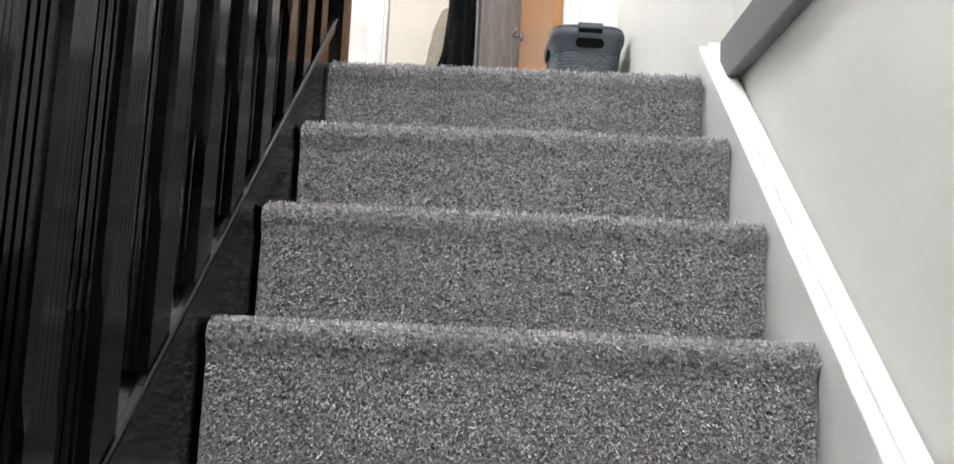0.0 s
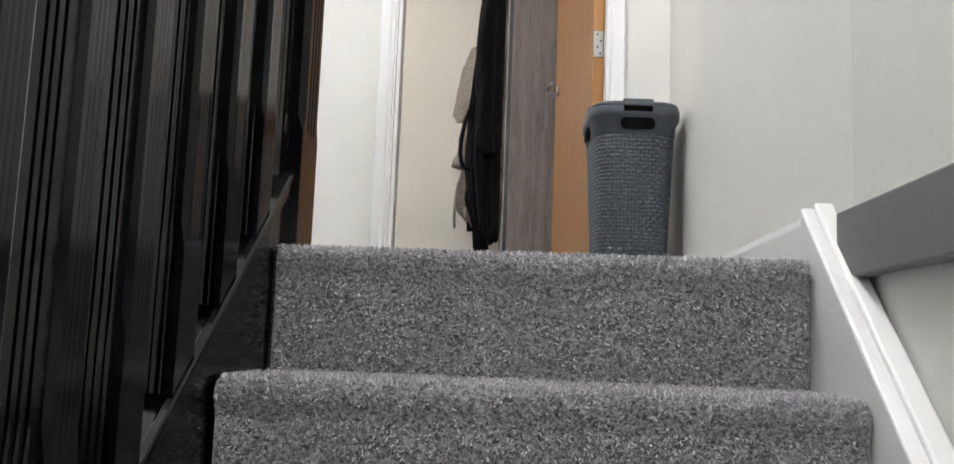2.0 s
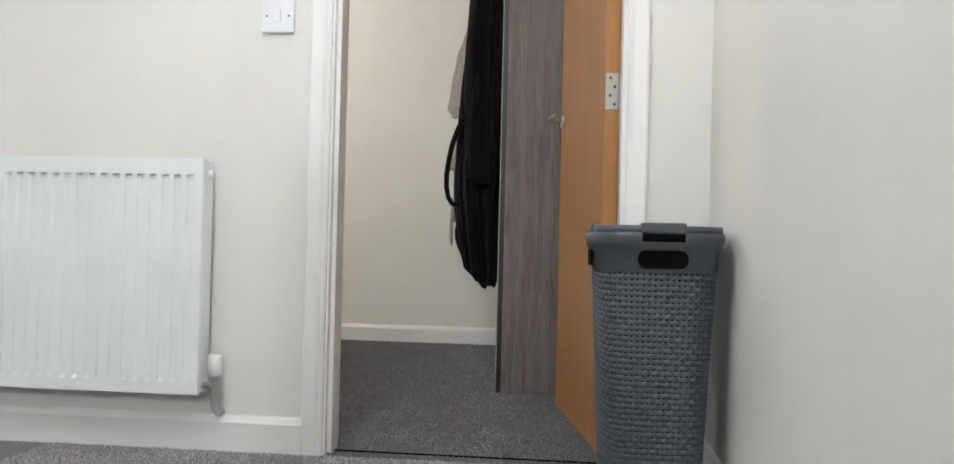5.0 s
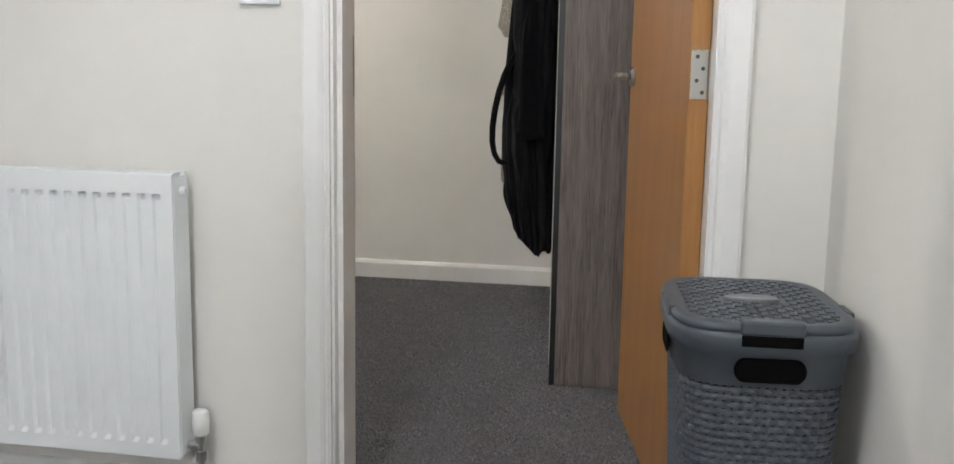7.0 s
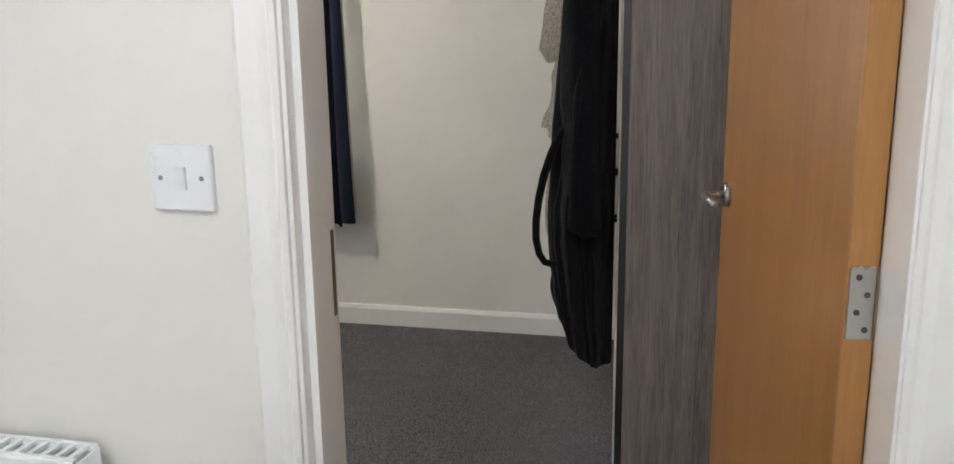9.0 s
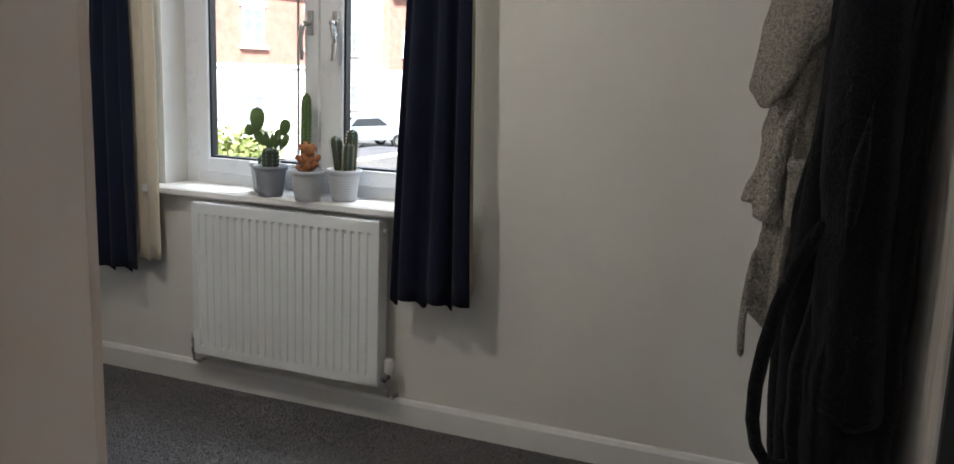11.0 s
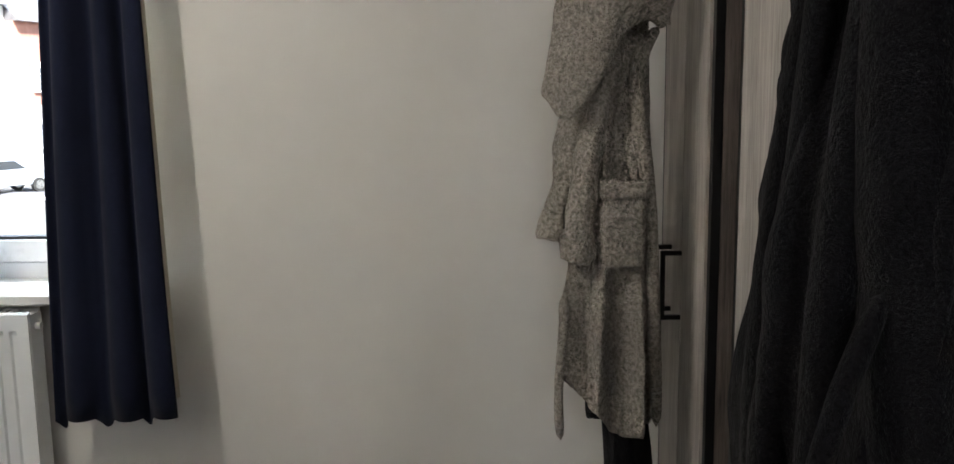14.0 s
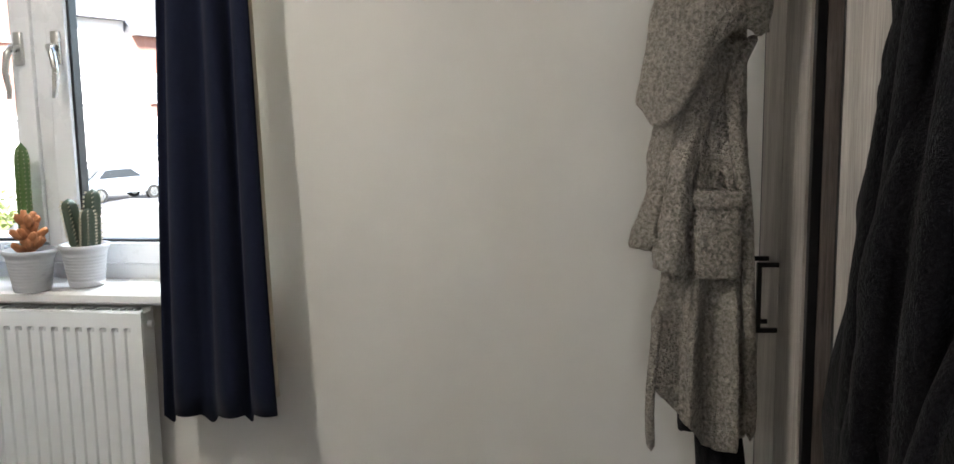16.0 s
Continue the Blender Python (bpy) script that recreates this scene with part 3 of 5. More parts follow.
def laundry_basket():
    ob = thing("laundry_basket", (0.366, 1.56, 0.0), 3, "dark grey plastic woven-look laundry basket with a hinged lid", "laundry basket")

    def half(z):
        f = z / 0.55
        return 0.101 + 0.026 * f, 0.140 + 0.030 * f

    def loop(z, grow=0.0, n=40, power=4.3):
        """A rounded rectangle with evenly spaced points."""
        a, b = half(z)
        a, b = a + grow, b + grow
        fine = []
        for k in range(360):
            t = 2 * math.pi * (k + 0.5) / 360
            c, s = math.cos(t), math.sin(t)
            fine.append((a * math.copysign(abs(c) ** (2 / power), c), b * math.copysign(abs(s) ** (2 / power), s)))
        lengths = [0.0]
        for p, q in zip(fine, fine[1:] + fine[:1]):
            lengths.append(lengths[-1] + math.dist(p, q))
        pts, i = [], 0
        for k in range(n):
            want = lengths[-1] * k / n
            while lengths[i + 1] < want:
                i += 1
            f = (want - lengths[i]) / max(1e-9, lengths[i + 1] - lengths[i])
            p, q = fine[i], fine[(i + 1) % 360]
            pts.append((p[0] + (q[0] - p[0]) * f, p[1] + (q[1] - p[1]) * f, z))
        return pts

    def skin(bm, loops, caps=False):
        rings = [[bm.verts.new(p) for p in pts] for pts in loops]
        n = len(rings[0])
        for a, b in zip(rings, rings[1:]):
            for k in range(n):
                bm.faces.new((a[k], a[(k + 1) % n], b[(k + 1) % n], b[k]))
        if caps:
            bm.faces.new(rings[0][::-1])
            bm.faces.new(rings[-1])
        return bm

    # core is near-black so the weave's slits read as shaded
    part("body", skin(bmesh.new(), [loop(0.004, -0.006, 80), loop(0.02, -0.005, 80), loop(0.5, -0.0045, 80), loop(0.55, -0.004, 80)], True), "shade_and_seam_black", ob, "basket core, painted near-black for the shade behind the weave", smooth=True)
    part("base_band", skin(bmesh.new(), [loop(0.0, 0.0, 80), loop(0.005, 0.002, 80), loop(0.072, 0.002, 80), loop(0.076, 0.0, 80)]), "basket", ob, smooth=True)
    part("collar", skin(bmesh.new(), [loop(0.512, 0.0, 80), loop(0.516, 0.0035, 80), loop(0.560, 0.0045, 80), loop(0.566, 0.013, 80), loop(0.588, 0.014, 80), loop(0.596, 0.012, 80), loop(0.597, 0.006, 80)]), "basket", ob, smooth=True)
    # woven strands: bands round the body, joined by short staggered ties
    rows, pitch_z, cols = 37, 0.0117, 42
    bands, ties = bmesh.new(), bmesh.new()
    for r in range(rows):
        z = 0.083 + r * pitch_z
        n = cols * 6
        ring = loop(z, 0.0, n)
        nrm = []
        for k in range(n):
            p, q = ring[k - 1], ring[(k + 1) % n]
            d = Vector((q[1] - p[1], p[0] - q[0])).normalized()
            nrm.append(d)
        rows_v = []
        for dz, out in ((-0.0043, -0.0040), (-0.0043, 0.0), (0.0, 0.0010), (0.0043, 0.0), (0.0043, -0.0040)):
            row = []
            for k in range(n):
                wave = 0.0016 * math.cos(2 * math.pi * (k / 6 + (0.5 if r % 2 else 0.0)))
                o = out + (wave if out >= 0 else 0)
                row.append(bands.verts.new((ring[k][0] + nrm[k].x * o, ring[k][1] + nrm[k].y * o, z + dz)))
            rows_v.append(row)
        for a, b in zip(rows_v, rows_v[1:]):
            for k in range(n):
                bands.faces.new((a[k], a[(k + 1) % n], b[(k + 1) % n], b[k]))
    # upright strands under the bands
    low, high = loop(0.07, -0.0012, cols * 6), loop(0.516, -0.0012, cols * 6)
    for c in range(cols * 2):
        k0, k1 = (c * 3 - 1) % (cols * 6), (c * 3 + 1) % (cols * 6)
        ties.faces.new([ties.verts.new(p) for p in (low[k0], low[k1], high[k1], high[k0])])
    part("weave", bands, "basket", ob, "woven-look plastic strands")
    tagged(part("weave_tie", ties, "basket", ob), kind="stuff")
    # lid
    lid = part("lid", skin(bmesh.new(), [loop(0.590, 0.002, 80), loop(0.598, 0.009, 80), loop(0.605, 0.009, 80), loop(0.610, 0.004, 80), loop(0.611, -0.010, 80), loop(0.608, -0.014, 80)], True), "basket", ob, smooth=True)
    bm = bmesh.new()
    for i in range(15):
        for j in range(21):
            x, y = -0.105 + 0.015 * i, -0.15 + 0.015 * j
            a, b = half(0.55)
            if abs(x / (a - 0.014)) ** 5 + abs(y / (b - 0.014)) ** 5 < 1 and (abs(x) > 0.055 or abs(y) > 0.02):
                if (i + j) % 2:
                    boxed(bm, (x - 0.0065, y - 0.0035, 0.607), (x + 0.0065, y + 0.0035, 0.611))
                else:
                    boxed(bm, (x - 0.0035, y - 0.0065, 0.607), (x + 0.0035, y + 0.0065, 0.6102))
    part("lid_weave", bm, "basket", lid)
    bm = turned(bmesh.new(), [(0.042, 0.606), (0.044, 0.612), (0.040, 0.614), (0.036, 0.611)], 28)
    bmesh.ops.scale(bm, vec=(1.0, 0.42, 1.0), verts=bm.verts)
    part("lid_badge", bm, "steel_dull", lid, "oval moulded badge", smooth=True)
    part("lid_clip", box((-0.046, -0.188, 0.594), (0.046, -0.160, 0.616), 0.004), "basket", lid)
    # solid near-black block drawn as the shade below the clip
    part("clip_shade", box((-0.044, -0.1866, 0.577), (0.044, -0.170, 0.594), 0.002), "shade_and_seam_black", lid, "near-black block for the shade under the lid clip")
    for x0 in (-0.141, 0.128):
        part("lid_clip", box((x0, -0.085, 0.592), (x0 + 0.012, -0.025, 0.612), 0.003), "basket", lid)
        # the slit's shade is a near-black bar, nothing is cut out
        part("lid_slit", box((x0 + 0.003, 0.005, 0.596), (x0 + 0.009, 0.075, 0.6005), 0.001), "shade_and_seam_black", lid, "slit beside the lid, its shade drawn as a near-black bar")
    # grip holes: ovals set on the collar, their inner shade painted near-black
    a, b = half(0.52)
    def slot(w, h, depth):
        bm = bmesh.new()
        pts = []
        for k in range(24):
            t = 2 * math.pi * k / 24
            c, s = math.cos(t), math.sin(t)
            pts.append((math.copysign(max(0, w - h) , c) + h * c, h * s))
        lo = [bm.verts.new((x, -depth, z)) for x, z in pts]
        bm.faces.new(lo)
        hi = [bm.verts.new((x * 1.08, -depth - 0.003, z * 1.2)) for x, z in pts]
        for k in range(24):
            bm.faces.new((lo[k], lo[(k + 1) % 24], hi[(k + 1) % 24], hi[k]))
        return bm
    grip = part("grip_hole", slot(0.048, 0.0155, 0.0), "shade_and_seam_black", ob, "oval grip hole, its shade painted near-black")
    grip.matrix_world = pose(0.366 + (b + 0.0085) * 0.0523, 1.56 - (b + 0.0085) * 0.9986, 0.541, -3, 0, 3)
    grip = part("grip_hole", slot(0.048, 0.0155, 0.0), "shade_and_seam_black", ob, "oval grip hole, its shade painted near-black")
    grip.matrix_world = pose(0.366 - (a + 0.0085) * 0.9986, 1.56 - (a + 0.0085) * 0.0523, 0.541, 0, 0, -87)
    return ob


laundry_basket()

# ---- bedroom: wardrobes ----
WARD_TURN = 3.9


def wardrobe(at, width, label, doors, handles):
    """Front faces -x; width runs along +y; the near side faces -y."""
    ob = thing("wardrobe", at, WARD_TURN, label, "wardrobe")
    depth, h = 0.50, 2.02
    part("side_panel", box((0.022, 0.0, 0.0), (depth, 0.018, h), 0.001), "grey_wood", ob)
    part("side_panel", box((0.022, width - 0.018, 0.0), (depth, width, h), 0.001), "grey_wood", ob)
    part("back_panel", box((depth - 0.006, 0.018, 0.0), (depth, width - 0.018, h)), "grey_wood", ob)
    part("top_panel", box((0.022, 0.018, h - 0.018), (depth - 0.006, width - 0.018, h)), "grey_wood", ob)
    part("plinth", box((0.03, 0.018, 0.0), (0.045, width - 0.018, 0.06)), "black_satin", ob)
    part("front_trim", box((0.004, -0.001, 0.0), (0.022, 0.017, h), 0.001), "black_satin", ob, "black edge trim")
    part("front_trim", box((0.004, width - 0.017, 0.0), (0.022, width + 0.001, h), 0.001), "black_satin", ob, "black edge trim")
    w = (width - 0.044) / doors
    for k in range(doors):
        d = part("door", box((0.0, 0.022 + w * k + 0.0015, 0.065), (0.018, 0.022 + w * (k + 1) - 0.0015, h - 0.005), 0.001), "pale_wood", ob)
        y = handles[k]
        bm = bmesh.new()
        boxed(bm, (-0.044, y - 0.005, 0.775), (-0.034, y + 0.005, 0.925), 0.001)
        for z in (0.780, 0.920):
            boxed(bm, (-0.038, y - 0.005, z - 0.005), (0.002, y + 0.005, z + 0.005), 0.001)
        part("bar_handle", bm, "black_satin", d, "black square bar handle")
    return ob


wardrobe((-0.094, 2.90, 0.0), 0.985, "grey oak-effect wardrobe with black trim", 2, (0.46, 0.52))
wardrobe((-0.164, 4.05, 0.0), 0.37, "narrow grey oak-effect wardrobe with black bar handles", 2, (0.19, 0.27))

# ---- bedroom: window ----
window = thing("window_1", label="white plastic casement window with two side-hung sashes", category="window", kind="structure")
FY = 4.63
part("window_frame", boxed(boxed(boxed(box((WL, FY, WB), (WL + 0.06, FY + 0.06, WT), 0.003), (WR - 0.06, FY, WB), (WR, FY + 0.06, WT), 0.003),
     (WL + 0.06, FY, WB), (WR - 0.06, FY + 0.06, WB + 0.065), 0.003), (WL + 0.06, FY, WT - 0.06), (WR - 0.06, FY + 0.06, WT), 0.003), "white_cool", window)
part("mullion", box((-2.083, FY + 0.002, WB + 0.065), (-2.027, FY + 0.058, WT - 0.06), 0.003), "white_cool", window)


def sash(x0, x1, hinge):
    z0, z1, b = WB + 0.067, WT - 0.062, 0.058
    y0, y1 = FY - 0.014, FY + 0.045
    bm = bmesh.new()
    for a, c in (((x0, y0, z0), (x0 + b, y1, z1)), ((x1 - b, y0, z0), (x1, y1, z1)), ((x0 + b, y0, z0), (x1 - b, y1, z0 + b)), ((x0 + b, y0, z1 - b), (x1 - b, y1, z1))):
        boxed(bm, a, c, 0.003)
    s = part("sash", bm, "white_cool", window)
    bm = bmesh.new()
    g = 0.008
    for a, c in (((x0 + b - 0.002, y0 + 0.012, z0 + b - 0.002), (x0 + b + g, y1 - 0.012, z1 - b)), ((x1 - b - g, y0 + 0.012, z0 + b - 0.002), (x1 - b + 0.002, y1 - 0.012, z1 - b)),
                 ((x0 + b, y0 + 0.012, z0 + b - 0.002), (x1 - b, y1 - 0.012, z0 + b + g))):
        boxed(bm, a, c)
    part("gasket", bm, "black_satin", s, "dark rubber glazing gasket")
    pane = part("pane", box((x0 + b, FY + 0.012, z0 + b), (x1 - b, FY + 0.016, z1 - b)), "glass", s, "clear rain-spotted glass")
    pane.visible_shadow = False
    hx = x1 - b * 0.55 if hinge < 0 else x0 + b * 0.55
    bm = box((hx - 0.013, y0 - 0.012, 1.385), (hx + 0.013, y0 + 0.002, 1.475), 0.004)
    tube(bm, [(hx, y0 - 0.010, 1.43), (hx, y0 - 0.036, 1.43), (hx + hinge * 0.010, y0 - 0.042, 1.415), (hx + hinge * 0.018, y0 - 0.044, 1.37), (hx + hinge * 0.012, y0 - 0.042, 1.32), (hx + hinge * 0.01, y0 - 0.046, 1.295)],
         [0.011, 0.011, 0.010, 0.009, 0.008, 0.006], 12)
    part("window_handle", bm, "steel", s, "chrome window handle", smooth=True)


sash(WL + 0.062, -2.078, -1)
sash(-2.032, WR - 0.062, 1)
bm = prism([(4.44, 0.765), (4.432, 0.772), (4.432, 0.790), (4.44, 0.797), (FY + 0.004, 0.797), (FY + 0.004, 0.765)], 0, WL + 0.001, WR - 0.001)
boxed(bm, (WL - 0.06, 4.433, 0.767), (WL + 0.002, WIN_Y - 0.001, 0.797), 0.004)
part("window_sill", bm, "white", window, "white painted window board")


def curtain(x0, x1, top0, top1, z0, label, folds, seed, lining=0.0):
    """A hanging curtain of deep folds between x0 and x1 at the hem."""
    ob = thing("curtain", ((x0 + x1) / 2, 4.395, 0), 0, label, "curtain", "window curtains")
    cx = (x0 + x1) / 2
    rnd = random.Random(seed)
    ph = [rnd.uniform(-0.6, 0.6) for _ in range(folds * 2 + 2)]

    def sheet(shift, mat, name, zlow, inset, aside=0.0):
        bm = bmesh.new()
        nu, nv = folds * 16, 26
        grid = []
        for v in range(nv + 1):
            f = v / nv
            row = []
            for u in range(nu + 1):
                g = u / nu
                a, b = top0 + (x0 - top0) * f ** 1.3, top1 + (x1 - top1) * f ** 1.3
                k = g * folds * 2
                i = min(int(k), folds * 2 - 1)
                wob = ph[i] * (1 - (k - i)) + ph[i + 1] * (k - i)
                wave = math.sin(math.pi * k + wob * 1.6)
                amp = (0.012 + 0.016 * f) * (0.65 + 0.5 * abs(wob))
                x = a + (b - a) * g + aside * (0.4 + 0.6 * g) + 0.010 * math.cos(math.pi * k + wob) * f
                y = amp * wave + shift + 0.008 * math.sin(6 * f + wob * 3)
                low = zlow - 0.026 * max(0.0, wave) + inset * g * 0.7
                z = 2.22 + (low - 2.22) * f
                row.append(bm.verts.new((x - cx, y, z)))
            grid.append(row)
        for a, b in zip(grid, grid[1:]):
            for u in range(nu):
                bm.faces.new((a[u], b[u], b[u + 1], a[u + 1]))
        p = part(name, bm, mat, ob, smooth=True)
        solid = p.modifiers.new("cloth", "SOLIDIFY")
        solid.thickness = 0.002
        return p

    sheet(0.0, "navy", "cloth_panel", z0, 0.02)
    sheet(0.048, "lining", "lining_panel", z0 + 0.035, 0.02, lining)
    for k in range(5):
        bm = tube(bmesh.new(), [(top0 - cx + (top1 - top0) * (k + 0.5) / 5, 0, 2.21), (top0 - cx + (top1 - top0) * (k + 0.5) / 5, 0, 2.265)], 0.004, 8)
        part("curtain_hook", bm, "black_satin", ob)
    return ob


curtain(-1.650, -1.345, -1.585, -1.385, 0.49, "navy blue full-weight curtain hanging beside the window", 3, 12, -0.01)
curtain(-3.02, -2.75, -2.95, -2.78, 0.455, "navy blue curtain with cream lining gathered beside the window", 3, 5, 0.075)
pole = thing("curtain_pole", label="black metal curtain pole above the window", category="curtain pole")
part("pole", tube(bmesh.new(), [(-3.2, 4.395, 2.275), (-1.1, 4.395, 2.275)], 0.012, 14), "black_satin", pole)
for x in (-3.1, -1.2):
    part("pole_bracket", tube(bmesh.new(), [(x, WIN_Y, 2.275), (x, 4.395, 2.275)], 0.008, 10), "black_satin", pole)


# ---- sill plants ----
def plant_pot(at, colour, h, r, label):
    ob = thing("potted_cactus", (at[0] - 0.032, at[1] - 0.022, at[2]), 0, label, "potted plant", "cacti on the window board")
    prof = [(r * 0.66, 0), (r * 0.69, 0.004)]
    n = 9
    for k in range(n):
        f0, f1 = 0.12 + 0.68 * k / n, 0.12 + 0.68 * (k + 0.6) / n
        rr = r * (0.69 + 0.25 * f0)
        prof += [(rr, h * f0), (rr + 0.0014, h * (f0 + f1) / 2), (rr, h * f1)]
    prof += [(r * 0.93, h * 0.86), (r * 1.0, h * 0.90), (r * 1.0, h), (r * 0.93, h), (r * 0.90, h * 0.88)]
    part("pot", turned(bmesh.new(), prof, 36), colour, ob, smooth=True)
    bm = turned(bmesh.new(), [(r * 0.9, h * 0.86), (r * 0.7, h * 0.90), (r * 0.2, h * 0.915)], 20)
    part("soil", bm, "soil", ob, smooth=True)
    ob.scale = (1.14, 1.14, 1.14)
    return ob


def ribbed(base, top, r, ribs, bend=(0, 0)):
    """A ribbed column with a rounded tip."""
    bm = bmesh.new()
    base, top = Vector(base), Vector(top)
    rings = []
    n, sides = 18, ribs * 4
    for i in range(n + 1):
        f = i / n
        s = 1.0 if f < 0.82 else math.sqrt(max(0.0, 1 - ((f - 0.82) / 0.18) ** 2))
        s *= 0.86 + 0.14 * min(1, f * 5)
        c = base.lerp(top, f) + Vector((bend[0], bend[1], 0)) * math.sin(math.pi * f) * 0.5
        ring = []
        for k in range(sides):
            a = 2 * math.pi * k / sides
            rr = r * max(s, 0.04) * (1 + 0.14 * math.cos(ribs * a))
            ring.append(bm.verts.new((c.x + rr * math.cos(a), c.y + rr * math.sin(a), c.z)))
        rings.append(ring)
    for a, b in zip(rings, rings[1:]):
        for k in range(sides):
            bm.faces.new((a[k], a[(k + 1) % sides], b[(k + 1) % sides], b[k]))
    bm.faces.new(rings[-1])
    return bm


def spines(bm, base, top, r, ribs, rows, length=0.004):
    base, top = Vector(base), Vector(top)
    for i in range(rows):
        f = 0.08 + 0.86 * i / (rows - 1)
        c = base.lerp(top, f)
        s = 1.0 if f < 0.82 else math.sqrt(max(0.0, 1 - ((f - 0.82) / 0.18) ** 2))
        for k in range(ribs):
            a = 2 * math.pi * k / ribs
            p = c + Vector((math.cos(a), math.sin(a), 0)) * r * 1.1 * s
            for d in (-0.7, 0, 0.7):
                q = p + Vector((math.cos(a + d * 0.6), math.sin(a + d * 0.6), d * 0.6)) * length
                tube(bm, [p, q], [0.0011, 0.0003], 3, False)
    return bm


def pad(centre, w, h, t, tilt, yaw=0):
    bm = bmesh.new()
    bmesh.ops.create_uvsphere(bm, u_segments=18, v_segments=12, radius=1.0)
    for v in bm.verts:
        z = v.co.z
        v.co.x *= w * (0.92 + 0.18 * z)
        v.co.y *= t
        v.co.z = h * z
    bmesh.ops.translate(bm, verts=bm.verts, vec=(0, 0, h))
    bmesh.ops.rotate(bm, verts=bm.verts, matrix=Matrix.Rotation(radians(yaw), 3, "Z") @ Matrix.Rotation(radians(tilt), 3, "Y"))
    bmesh.ops.translate(bm, verts=bm.verts, vec=centre)
    return bm


SILL = 0.797
# prickly pear with round pads
p = plant_pot((-2.16, 4.495, SILL), "pot_dark", 0.098, 0.056, "prickly pear cactus with round green pads in a grey pot")
part("stem", ribbed((0, 0, 0.08), (0, 0, 0.155), 0.024, 9), "cactus_dark", p, smooth=True)
for c, w, h, tilt in (((-0.006, 0, 0.148), 0.012, 0.030, -12), ((0.010, -0.006, 0.15), 0.009, 0.026, 4), ((0.020, 0.0, 0.15), 0.015, 0.034, 12), ((0.034, 0.004, 0.15), 0.014, 0.030, 34),
                      ((-0.018, 0, 0.162), 0.019, 0.031, -42), ((-0.060, 0, 0.200), 0.020, 0.020, -70), ((-0.052, 0, 0.202), 0.031, 0.040, 4), ((0.046, 0, 0.196), 0.022, 0.028, 22)):
    part("pad", pad(c, w, h, 0.007, tilt), "cactus", p, smooth=True)
tagged(part("spine_tuft", spines(bmesh.new(), (0, 0, 0.09), (0, 0, 0.16), 0.024, 9, 6), "spine", p), kind="stuff")
# tall column
p = plant_pot((-2.06, 4.575, SILL), "pot_dark", 0.092, 0.05, "tall ribbed column cactus in a grey pot")
part("column", ribbed((0.0, 0, 0.08), (0.004, 0, 0.335), 0.015, 9), "cactus", p, smooth=True)
tagged(part("spine_tuft", spines(bmesh.new(), (0, 0, 0.09), (0.004, 0, 0.33), 0.015, 9, 22, 0.003), "spine", p), kind="stuff")
# empty pale pot behind
p = plant_pot((-2.235, 4.565, SILL), "pot", 0.098, 0.052, "small cactus in a pale grey pot")
part("stem", ribbed((0, 0, 0.07), (0, 0, 0.12), 0.02, 8), "cactus_dark", p, smooth=True)
# rust coloured coral cactus
p = plant_pot((-1.985, 4.475, SILL), "pot", 0.096, 0.058, "rust-orange branching cactus in a pale grey pot")
rnd = random.Random(8)
bm = tube(bmesh.new(), [(0, 0, 0.08), (-0.004, 0, 0.13), (-0.008, 0, 0.185)], [0.014, 0.013, 0.006], 10)
part("stem", bm, "cactus_orange", p, smooth=True)
for k in range(26):
    z = rnd.uniform(0.092, 0.165)
    a = rnd.uniform(0, 6.28)
    reach = rnd.uniform(0.018, 0.05) * (1.15 - (z - 0.09) / 0.12)
    x, y = math.cos(a) * reach, math.sin(a) * reach * 0.8
    bm = tube(bmesh.new(), [(x * 0.15, y * 0.15, z - 0.008), (x * 0.7, y * 0.7, z), (x, y, z + 0.010), (x * 1.02, y * 1.02, z + 0.016)], [0.007, 0.009, 0.008, 0.003], 8)
    part("branch", bm, "cactus_orange", p, smooth=True)
# two dark columns
p = plant_pot((-1.875, 4.545, SILL), "pot", 0.100, 0.056, "dark green ribbed cactus with pale spines in a pale grey pot")
for b, t, r in (((-0.012, 0, 0.08), (-0.032, 0.0, 0.205), 0.018), ((0.016, 0.01, 0.08), (0.024, 0.012, 0.228), 0.018), ((0.018, -0.012, 0.08), (0.026, -0.016, 0.185), 0.015)):
    part("column", ribbed(b, t, r, 6), "cactus_dark", p, smooth=True)
    tagged(part("spine_tuft", spines(bmesh.new(), b, t, r, 6, 13, 0.0065), "spine", p), kind="stuff")


